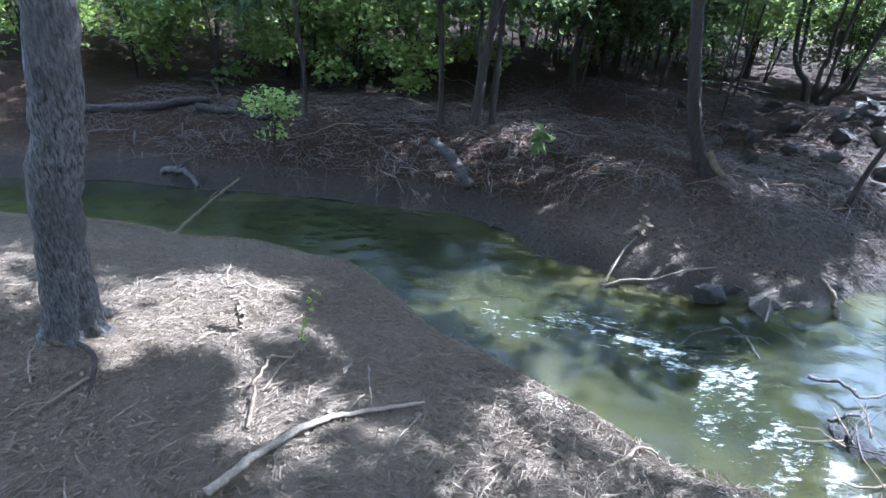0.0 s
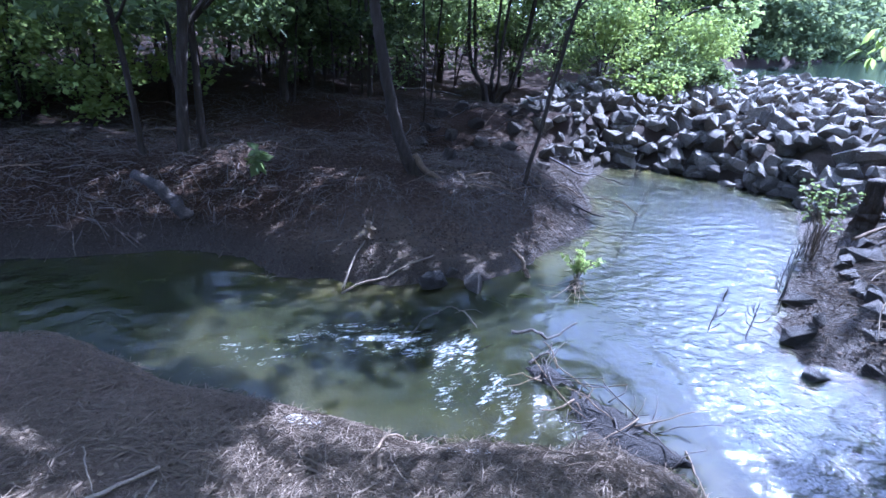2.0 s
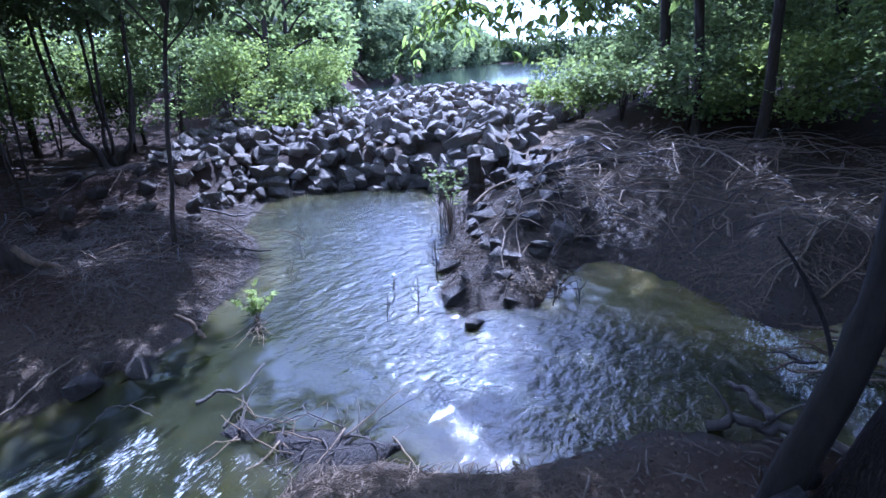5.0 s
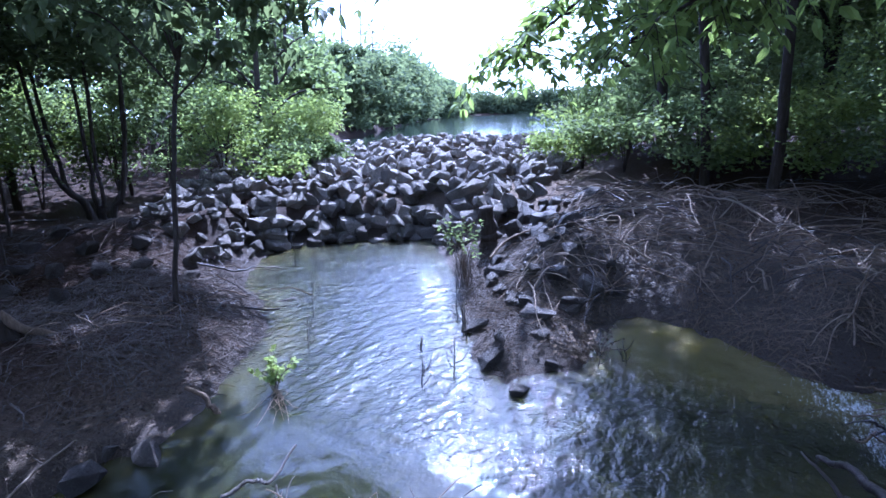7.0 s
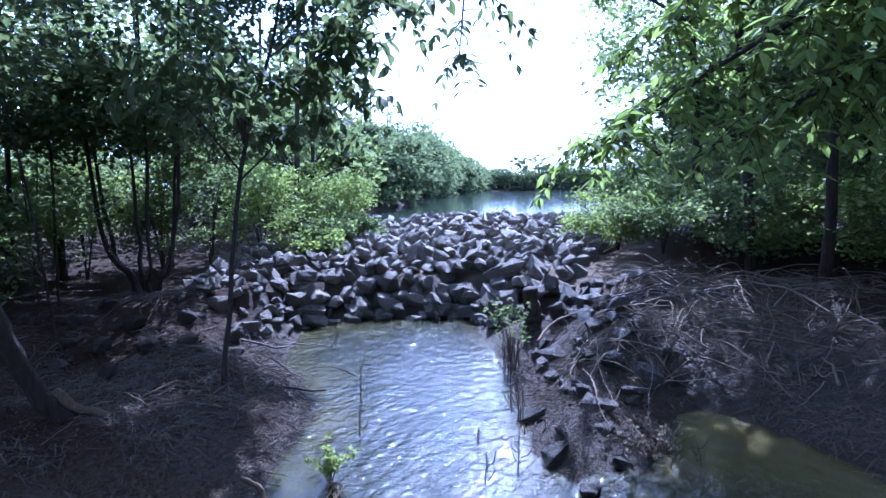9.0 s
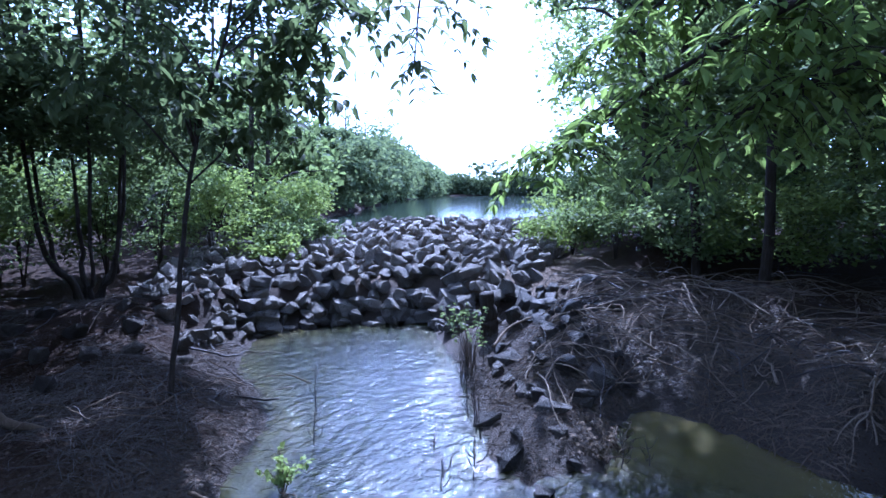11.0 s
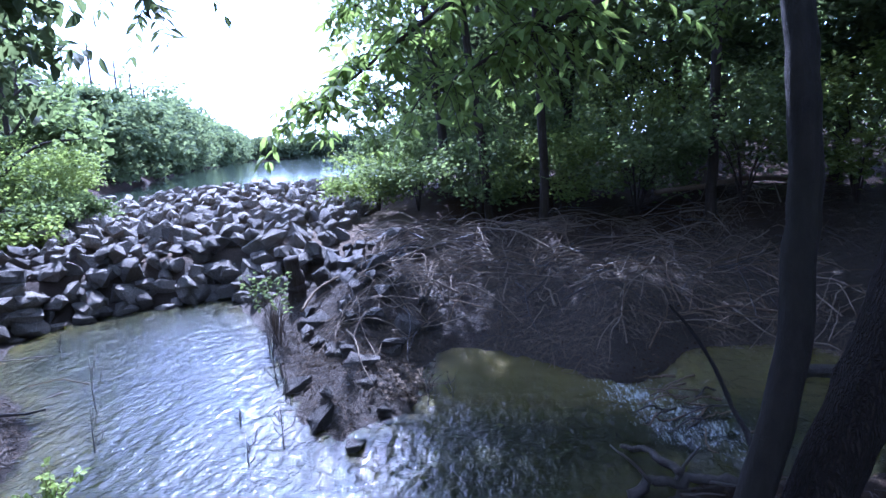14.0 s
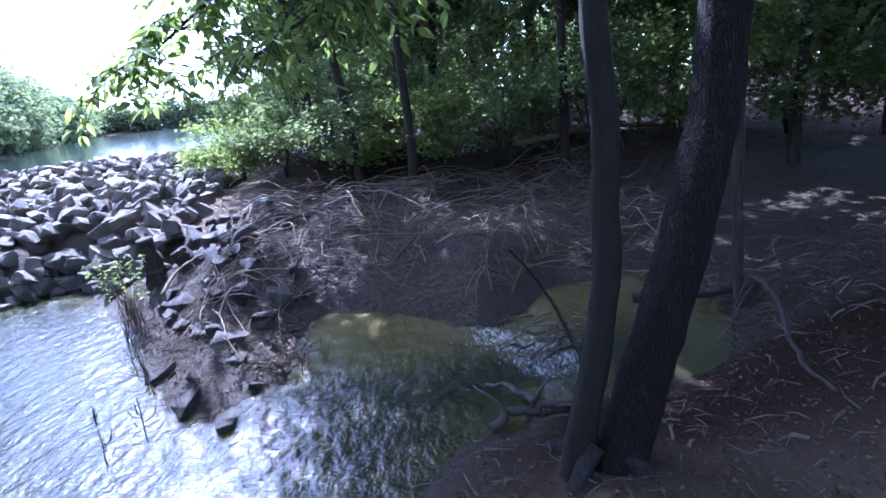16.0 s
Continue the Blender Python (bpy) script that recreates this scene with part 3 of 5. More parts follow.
# ---- stones ----
STONES = [stone_mesh("stone", 100 + i, ROCK, 0.62 + 0.05 * (i % 5)) for i in range(14)]
STONES_BROWN = [stone_mesh("stone", 230 + i, ROCK_BROWN, 0.66 + 0.04 * (i % 3)) for i in range(6)]
STONES_WET = [stone_mesh("stone", 200 + i, ROCK_WET, 0.6 + 0.05 * (i % 4)) for i in range(8)]
DAM = [(4.3, 6.3), (5.0, 6.25), (5.95, 6.35), (6.75, 6.0), (7.3, 5.3), (7.75, 4.7), (7.55, 4.25), (7.1, 3.75), (7.5, 3.2), (8.4, 2.9), (10.5, 3.0), (12.5, 3.6), (15.3, 4.6), (14.6, 6.7), (13.2, 8.6), (11.5, 10.6), (8.6, 10.4), (6.2, 8.6), (4.9, 7.5)]


def stone(mesh, x, y, size, rng, sink=0.22, z=None, tall=1.0, label="", group=""):
    ob = new("stone", mesh)
    g = on_land(x, y) if z is None else z
    ob.matrix_world = pose(x, y, g + size * (0.36 * tall - sink), rng.uniform(-28, 28), rng.uniform(-28, 28), rng.uniform(0, 360)) @ Matrix.Diagonal((size * rng.uniform(0.9, 1.25), size * rng.uniform(0.7, 1.0), size * tall, 1))
    return tagged(ob, label, "stone", group)


def riprap():
    """Broken stone tipped as a low dam: the nearer ones singly, the far ones together."""
    rng = np.random.default_rng(7)
    spots = []
    for ring, gap in ((0, 0.27), (1, 0.38)):
        for x in np.arange(4.5, 15.6, gap):
            for y in np.arange(3.3, 11.0, gap):
                spots.append((x + rng.uniform(-0.5, 0.5) * gap, y + rng.uniform(-0.5, 0.5) * gap, ring))
    foot = glide([(4.5, 5.75, 0), (5.0, 6.05, 0), (5.5, 6.2, 0), (6.0, 6.3, 0), (6.75, 5.95, 0), (7.3, 5.3, 0), (7.75, 4.7, 0), (7.7, 4.3, 0), (7.1, 3.8, 0)], 26)
    for row, (off, lift) in enumerate(((0.0, 2), (0.22, 0), (0.4, 2))):
        for q in foot:
            spots.append((q[0] + off * 0.6 + rng.normal(0, 0.06), q[1] + off * 0.75 + rng.normal(0, 0.06), lift))
    P = np.array(spots)
    inside = shore(P[:, 0], P[:, 1], DAM)
    h, d, dl = land(P[:, 0], P[:, 1])
    keep = ((inside < 0) & (d > -0.12) & (dl > -0.5)) | (P[:, 2] == 2)
    thin = np.where(P[:, 0] + 0.4 * (P[:, 1] - 6) < 5.6, rng.uniform(0, 1, len(P)) < 0.85, True)
    P, h, inside = P[keep & thin], h[keep & thin], inside[keep & thin]
    order = np.argsort(np.hypot(P[:, 0] - 3, P[:, 1] - 2))
    verts, faces, count, n = [], [], 0, 0
    for k in order:
        x, y, ring = P[k]
        size = rng.uniform(0.2, 0.44) if ring == 0 else rng.uniform(0.15, 0.36)
        size *= 1.0 - 0.22 * smooth((np.hypot(x, y) - 10.5) / 3)
        if x < 6.0 and y > 6.2:
            size *= 0.75
        lift = 0.16 if ring == 1 else 0.0
        me = STONES[int(rng.integers(len(STONES)))]
        turn = pose(x, y, h[k] + size * 0.16 + lift, rng.uniform(-35, 35), rng.uniform(-35, 35), rng.uniform(0, 360)) @ Matrix.Diagonal((size * rng.uniform(0.9, 1.3), size * rng.uniform(0.7, 1.0), size * rng.uniform(0.75, 1.1), 1))
        if count < 290:
            ob = new("stone", me)
            ob.matrix_world = turn
            tagged(ob, "angular grey broken stone piled on a low dam", "stone", "stones of the dam")
            count += 1
        else:
            v = np.array([turn @ p.co for p in me.vertices])
            verts.append(v)
            faces.extend([[i + n for i in p.vertices] for p in me.polygons])
            n += len(v)
    tagged(mesh_ob("stones", np.concatenate(verts), faces, ROCK), "many angular grey stones along the crest of the dam", "stones", kind="stuff")


riprap()

_r = np.random.default_rng(21)
for x, y, s, tall in [(4.03, 1.48, .2, .7), (4.28, 1.83, .24, .8), (4.86, 2.27, .24, .8), (5.0, 1.77, .33, .5), (4.45, 1.4, .13, .7), (5.75, 1.85, .28, .8), (5.87, 2.15, .26, .8), (5.8, 1.5, .3, .8), (6.05, 2.58, .4, .6),
                      (6.9, 2.48, .3, .8), (6.85, 2.05, .42, .8), (6.2, 1.85, .28, .9), (6.5, 2.25, .3, .8), (7.35, 2.6, .4, .8), (5.3, 2.12, .2, .7), (5.4, 1.6, .22, .7), (4.7, 1.6, .17, .7), (4.56, 1.87, .16, .8),
                      (6.35, 2.8, .22, .8), (7.6, 2.95, .38, .8), (6.95, 2.82, .24, 1.5), (7.2, 3.25, .34, .8), (8.2, 2.3, .36, .8), (5.55, 2.35, .17, .8), (6.0, 1.3, .2, .7)]:
    stone(STONES_WET[int(_r.integers(8))], x, y, s, _r, 0.16, tall=tall * 1.1, label="dark damp stone on a muddy spit", group="stones of the spit")
for _ in range(46):
    x = _r.uniform(4.4, 8.2)
    y = 1.8 + 0.3 * (x - 4.9) + _r.normal(0, 0.42)
    if land(np.array([x]), np.array([y]))[1][0] > 0.06:
        stone(STONES_WET[int(_r.integers(8))], x, y, _r.uniform(0.08, 0.26), _r, 0.16, tall=_r.uniform(0.8, 1.1), label="dark damp stone on a muddy spit", group="stones of the spit")
_r = np.random.default_rng(24)
for x, y, s in [(2.02, 3.2, .22), (2.3, 3.08, .24), (2.2, 3.32, .15), (3.15, 3.6, .12)]:
    stone(STONES_WET[int(_r.integers(8))], x, y, s, _r, z=-0.01, tall=0.85, label="wet grey stone lying at the water's edge", group="stones at the spill")
for x, y, s in [(q[0] - 0.25, q[1] + 0.05, q[2] * 0.95) for q in [(3.2, 5.35, .34), (3.45, 5.55, .3), (3.5, 6.1, .34), (3.75, 5.75, .28), (3.3, 6.4, .36), (3.9, 6.3, .34), (3.05, 6.0, .26), (4.1, 5.6, .3), (4.35, 6.05, .34), (3.6, 6.8, .3), (4.45, 5.35, .24), (4.0, 7.0, .34), (4.6, 6.6, .3), (2.9, 6.8, .3)]]:
    stone(STONES_BROWN[int(_r.integers(6))], x, y, s * 0.8, _r, 0.27, label="weathered stone half sunk in a litter bank", group="stones on the bank")

# ---- trees ----


def crown_points(blobs, rng):
    """Places for leaves: clumps spread through each blob (x, y, z, rx, ry, rz, clumps, leaves)."""
    out, mids = [], []
    for cx, cy, cz, rx, ry, rz, clumps, n in blobs:
        d = rng.normal(0, 1, (clumps, 3))
        d /= np.linalg.norm(d, axis=1)[:, None]
        m = np.array([cx, cy, cz]) + d * rng.uniform(0.25, 1.0, (clumps, 1)) ** 0.5 * [rx, ry, rz]
        mids.append(m)
        pick = rng.integers(0, clumps, n)
        spread = 0.085 * min(rx, ry) + 0.06
        out.append(m[pick] + rng.normal(0, 1, (n, 3)) * [spread, spread, spread * 0.6])
    return np.concatenate(out), np.concatenate(mids)


def tree(name, label, axis, r0, r1, blobs, leaf, size, bark, seed, limbs=6, flare=0.5, sides=10, droop=0.35, group="", category="tree", width=0.42):
    """A trunk along its axis, limbs out to the clumps and a crown of leaves."""
    rng = np.random.default_rng(seed)
    base = np.array(axis[0], float)
    thing = empty(name, base, label, category, group)
    a = np.array(axis, float) - base
    trunk = part("trunk", tube([a[0] - (0, 0, 0.15), *a], r0, r1, sides, 7 * len(a), 0.07, seed, flare, 0.006), bark, thing)
    if blobs:
        pts, mids = crown_points(blobs, rng)
        line = glide(a, 40)
        for k in range(limbs):
            tip = mids[int(rng.integers(len(mids)))] - base
            up = np.clip(np.searchsorted(line[:, 2], tip[2] - 0.35 * np.hypot(*(tip - line[-1])[:2]) - 0.3), 8, 38)
            root = line[up]
            mid = (root + tip) / 2 + (0, 0, 0.12 * np.linalg.norm(tip - root)) + rng.normal(0, 0.05, 3)
            rr = r0 + (r1 - r0) * up / 40
            part("limb", tube([root, mid, tip], rr * 0.55, max(rr * 0.12, 0.004), 6, 9, 0.1, seed + k, 0, 0.01), bark, trunk)
        geo = blades(pts - base, size * 1.25, rng, rng.normal(0, 1, (len(pts), 3)) * (1, 1, 0.5) - (0, 0, droop), 0.27) if droop > 0.5 else leaves(pts - base, size, rng, droop, width)
        part("crown", geo, leaf, thing, is_smooth=False)
    return thing


def up_from(x, y, *offsets):
    z = on_land(x, y)
    return [(x, y, z), *[(x + a, y + b, z + c) for a, b, c in offsets]]


# the grey trunk on the near bank
# crown is unseen; its last two blobs are added to cut skylight
bank_tree = tree("bank_tree", "grey rough-barked tree with flared foot on the bank", up_from(-1.3, 1.56, (0.04, 0.0, 0.35), (0.13, 0.0, 0.75), (0.23, 0.0, 1.2), (0.31, 0.02, 1.7), (0.39, 0.05, 2.5), (0.46, 0.1, 3.6), (0.52, 0.2, 5.2), (0.6, 0.3, 7.0)), 0.095, 0.07,
     [(-1.2, 2.2, 7.2, 2.4, 2.4, 1.5, 70, 9000), (-1.0, -0.6, 6.9, 3.0, 2.3, 0.8, 100, 13000), (-2.6, 4.2, 6.2, 2.3, 1.6, 0.7, 70, 9000)], LEAF_MID, 0.1, BARK_PLATE, 31, 7, 0.75, 14)
for k, (a, s, w) in enumerate([(-1.0, 0.1, 0.05), (-2.3, 0.11, 0.055), (0.1, 0.12, 0.05), (1.4, 0.12, 0.05), (3.0, 0.1, 0.05)]):
    c, q = math.cos(a), math.sin(a)
    part("root", tube([(0.035 + 0.035 * c, 0.035 * q, 0.5), (0.02 + 0.065 * c, 0.065 * q, 0.25), (s * 0.8 * c, s * 0.8 * q, 0.06), (s * 1.5 * c, s * 1.5 * q, -0.06)], 0.045, w * 0.6, 10, 18, 0.1, 350 + k, 0, 0.004), BARK_PLATE, bank_tree, "buttress at the flared foot")
part("root", tube([(0.1, -0.12, 0.03), (0.2, -0.2, 0.075), (0.27, -0.27, 0.05), (0.3, -0.36, -0.03)], 0.012, 0.008, 7, 16, 0.1, 358, 0, 0.004), BARK_DARK, bank_tree, "thin arched root")
# the leaning tree on the far bank, with a pale root
# blobs above 5 m are unseen, added to shade the pool and far bank
lean = tree("leaning_tree", "slender dark leaning tree with a pale foot", up_from(2.3, 4.72, (-0.1, 0.0, 0.16), (-0.2, 0.0, 0.4), (-0.29, 0.0, 0.72), (-0.38, 0.0, 1.1), (-0.48, 0.0, 1.6), (-0.56, 0.05, 2.4), (-0.7, 0.3, 5.3)), 0.07, 0.04,
            [(1.3, 5.3, 5.0, 1.8, 1.5, 1.0, 81, 3360), (2.7, 5.6, 5.4, 1.3, 0.6, 0.4, 48, 2080), (3.2, 5.75, 6.1, 2.0, 0.9, 0.5, 168, 7200), (4.6, 5.9, 6.3, 0.9, 0.7, 0.5, 72, 3200), (0.9, 5.2, 5.6, 1.4, 0.9, 0.6, 96, 4000), (0.2, 4.9, 5.7, 2.0, 1.6, 0.5, 192, 7200), (1.6, 6.6, 6.0, 2.2, 1.2, 0.5, 168, 7200), (2.2, 5.5, 3.4, 1.1, 1.0, 0.6, 48, 1360)], LEAF_DARK, 0.085, BARK_DARK, 32, 8, 0.3, 10)
part("root", tube([(-0.02, 0, 0.2), (0.08, -0.06, 0.07), (0.2, -0.12, 0.0), (0.3, -0.16, -0.06)], 0.042, 0.015, 8, 12, 0.12, 5), DEAD_DIM, lean, "pale bare root")
# sapling at the water
tree("sapling", "thin dark sapling with hanging green leaves by the pool", up_from(3.52, 4.65, (0.08, 0.0, 0.7), (0.2, 0.0, 1.4), (0.42, 0.0, 2.3), (0.75, -0.03, 3.2), (0.95, -0.05, 4.4)), 0.028, 0.012,
     [(4.2, 4.6, 3.7, 0.95, 0.95, 0.85, 18, 700), (4.7, 4.2, 3.15, 0.5, 0.5, 0.5, 14, 330), (3.5, 4.7, 2.75, 0.8, 0.6, 0.4, 14, 300), (4.4, 4.5, 2.7, 0.6, 0.5, 0.5, 14, 300)], LEAF_DARK, 0.12, BARK_DARK, 33, 12, 0.2, 8, 0.8)


def forked(x, y, seed, stems, high, blobs, leaf):
    """A shrub-like tree of several stems from one foot."""
    rng = np.random.default_rng(seed)
    z = on_land(x, y)
    thing = empty("forked_tree", (x, y, z), "dark many-stemmed tree on a mound with light leaves", "tree")
    for k in range(stems):
        a = 2 * math.pi * k / stems + rng.uniform(-0.3, 0.3)
        s = rng.uniform(0.3, 0.6)
        part("stem", tube([(0.1 * math.cos(a), 0.1 * math.sin(a), -0.1), (0.16 * math.cos(a), 0.16 * math.sin(a), 0.15), (s * math.cos(a), s * math.sin(a), 0.9), (1.6 * s * math.cos(a), 1.6 * s * math.sin(a), high * rng.uniform(0.7, 1))], rng.uniform(0.036, 0.058), 0.012, 8, 18, 0.1, seed + k, 0.2, 0.02), BARK_DARK, thing)
    pts, _ = crown_points(blobs, rng)
    part("crown", leaves(pts - np.array([x, y, z]), 0.085, rng), leaf, thing, is_smooth=False)


# the blobs at x 6 and over are unseen, added to shade the bank
forked(4.45, 7.55, 41, 6, 4.2, [(4.4, 7.7, 3.9, 1.9, 1.7, 1.2, 60, 6500), (4.6, 7.6, 5.4, 2.0, 1.5, 1.0, 28, 3600), (6.3, 6.5, 5.2, 1.8, 1.3, 0.8, 52, 7500), (6.0, 7.1, 5.4, 1.5, 0.8, 0.6, 30, 4200), (4.4, 7.5, 2.95, 1.8, 1.2, 0.6, 40, 3800), (5.4, 7.9, 3.0, 1.0, 0.9, 0.6, 30, 2800), (3.4, 7.8, 2.9, 0.9, 0.9, 0.5, 24, 2200)], LEAF_DARK)

# slim trees of the wood beyond the far bank
_r = np.random.default_rng(55)
WOOD = [(0.15, 5.44), (0.32, 5.55), (-0.2, 5.41), (-1.65, 5.27), (1.3, 7.4), (1.75, 7.9), (2.5, 7.6), (2.1, 9.2), (0.1, 8.6), (-0.6, 7.6), (3.4, 8.7), (-2.0, 8.3), (-3.3, 7.4), (1.0, 9.8), (-1.2, 10.2), (2.9, 10.4), (4.3, 9.6), (-4.6, 9.2), (5.9, 9.4), (-5.8, 7.2)]
for i, (x, y) in enumerate(WOOD):
    high = _r.uniform(5.0, 7.5)
    lx_, ly_ = _r.uniform(-0.5, 0.5), _r.uniform(-0.4, 0.4)
    r = _r.uniform(0.028, 0.055) if i % 4 else 0.07
    tree("slim_tree", "slim dark woodland tree with a shaded green crown", up_from(x, y, (lx_ * 0.1, ly_ * 0.1, 0.8), (lx_ * 0.5, ly_ * 0.5, 2.4), (lx_, ly_, high)), r, r * 0.45,
         [(x + lx_, y + ly_, high * 0.78, 1.35, 1.35, high * 0.22, 20 if x > 0 else 8, (1500 if y < 8.3 else 550) if x > 0 else 500), (x + lx_ * 0.5, y + 0.3, 2.0, 1.1, 1.0, 0.6, 22 if i > 3 else 12, 1500 if i > 3 else 700)], LEAF_MID if i % 3 else LEAF_DARK, 0.095, BARK_DARK, 60 + i, 5, 0.3, 8, group="slim trees of the wood")


for i in range(58):
    x, y = _r.uniform(-2.8, 4.0), _r.uniform(6.6, 10.5)
    lx_ = _r.uniform(-0.5, 0.5)
    r = _r.uniform(0.011, 0.022)
    tree("sapling", "bare thin dark sapling in the shade of the wood", up_from(x, y, (lx_ * 0.2, 0, 1.0), (lx_ * 0.6, 0.1, 2.4), (lx_, 0.2, _r.uniform(3.4, 4.6))), r, r * 0.4, [(x + lx_ * 0.8, y + 0.1, 2.9, 0.6, 0.6, 0.6, 10, 190), (x + lx_ * 0.4, y + 0.1, 1.6, 0.55, 0.5, 0.6, 14, 200)], LEAF_BRIGHT if i % 3 == 0 else LEAF_MID, 0.062, BARK_DARK, 800 + i, 2, 0.1, 6, group="thin saplings of the wood")


def bush(x, y, r, high, n, leaf, size, seed, label, category="bush", group="", lift=0.35, name="bush", stems=7, width=0.42):
    """A low plant: a handful of stems and a loose heap of leaves."""
    rng = np.random.default_rng(seed)
    z = on_land(x, y)
    thing = empty(name, (x, y, z), label, category, group)
    for k in range(stems):
        a, s = rng.uniform(0, 6.28), rng.uniform(0.2, 0.8) * r
        part("stem", tube([(0, 0, -0.05), (0.3 * s * math.cos(a), 0.3 * s * math.sin(a), 0.45 * high), (s * math.cos(a), s * math.sin(a), high * rng.uniform(0.6, 0.95))], max(0.004, 0.013 * min(r, 1.2)), 0.003, 5, 7, 0.05, seed + k, 0, 0.008), BARK_DARK, thing)
    pts, _ = crown_points([(0, 0, high * (0.5 + lift / 2), r, r, high * 0.48 * (1 - lift * 0.4), max(8, int(n / 120)), n)], rng)
    pts = pts[pts[:, 2] > 0.02]
    part("foliage", leaves(pts, size, rng, 0.15, width), leaf, thing, is_smooth=False)


bush(-1.6, 4.42, 0.16, 0.8, 380, LEAF_BRIGHT, 0.05, 80, "small yellow-green shrub standing at the creek bank", lift=0.0)
for i, (x, y, r, h) in enumerate([(-3.0, 6.1, 0.75, 1.7), (-2.2, 6.6, 0.8, 1.8), (-3.9, 5.9, 0.8, 1.9), (-1.5, 6.9, 0.7, 1.9), (-4.9, 5.6, 0.9, 2.0), (-0.8, 6.5, 0.55, 1.7), (-2.7, 7.6, 1.0, 2.3), (-0.1, 7.4, 0.7, 2.0), (-6.2, 5.3, 1.0, 2.2), (1.6, 8.3, 0.8, 1.9)]):
    bush(x, y, r, h, 2300, LEAF_BRIGHT if i % 3 else LEAF_MID, 0.075, 740 + i, "leafy green thicket hanging over the wood's edge", group="thicket at the wood's edge", lift=0.05)
# bright bushes by the dam
for i, (x, y, r, h) in enumerate([(8.3, 8.3, 0.7, 0.9), (7.3, 8.8, 0.9, 1.7), (9.3, 8.9, 0.9, 1.2), (6.3, 8.9, 0.9, 2.2), (10.2, 9.7, 1.0, 1.4), (8.6, 9.9, 1.1, 1.6), (5.5, 9.0, 0.9, 2.3), (11.0, 10.9, 1.1, 1.6), (4.5, 9.3, 0.9, 2.0), (9.0, 8.0, 0.5, 0.6), (7.8, 7.7, 0.45, 0.5)]):
    bush(x, y, r, h, int(3000 * r), LEAF_BRIGHT if i % 3 else LEAF_MID, 0.07, 90 + i, "bright yellow-green bush at the edge of the dam", group="bushes by the dam", lift=0.15)
# low growth in the wood beyond the far bank
for i, (x, y, r, h) in enumerate([(-2.6, 7.2, 0.8, 1.1), (-4.2, 7.0, 0.9, 1.3), (-1.4, 8.6, 1.0, 1.5), (0.6, 9.6, 1.1, 1.6), (2.4, 10.6, 1.1, 1.7), (3.6, 10.0, 1.0, 1.6), (1.5, 11.5, 1.3, 2.2), (-0.6, 11.3, 1.3, 2.2), (4.8, 11.0, 1.2, 2.0), (-2.8, 10.4, 1.3, 2.2), (-5.6, 6.2, 0.9, 1.2), (3.3, 12.6, 1.4, 2.6), (0.3, 13.2, 1.5, 2.8)]):
    bush(x, y, r, h, 2600, LEAF_MID if i % 3 else LEAF_BRIGHT, 0.08, 700 + i, "loose green undergrowth in the shade of the wood", group="undergrowth of the wood", lift=0.3)
# undergrowth on the shaded bank
for i, (x, y, r, h) in enumerate([(10.6, 3.1, 1.0, 1.0), (9.9, 2.2, 1.0, 1.1), (9.4, 1.1, 1.0, 1.1), (9.3, -0.1, 1.0, 1.2), (8.9, -1.2, 1.0, 1.3), (8.3, -2.4, 1.1, 1.5), (7.9, -3.5, 1.1, 1.7), (7.3, -4.6, 1.1, 1.7), (10.8, 0.8, 1.2, 1.7), (10.3, -1.6, 1.3, 2.0), (9.6, -3.6, 1.3, 2.3), (12.0, 2.6, 1.2, 1.5), (8.6, -5.4, 1.3, 2.4), (11.8, -0.4, 1.3, 2.0), (13.4, 3.7, 0.9, 1.1), (7.0, -5.6, 1.1, 1.9), (6.3, -6.6, 1.2, 2.0), (5.4, -7.0, 1.2, 2.2), (7.9, -6.8, 1.3, 2.4)]):
    bush(x, y, r, h, 4000, LEAF_MID if i % 3 else LEAF_BRIGHT, 0.07, 120 + i, "dense green undergrowth bush on a shaded bank", group="undergrowth of the shaded bank", lift=0.3)

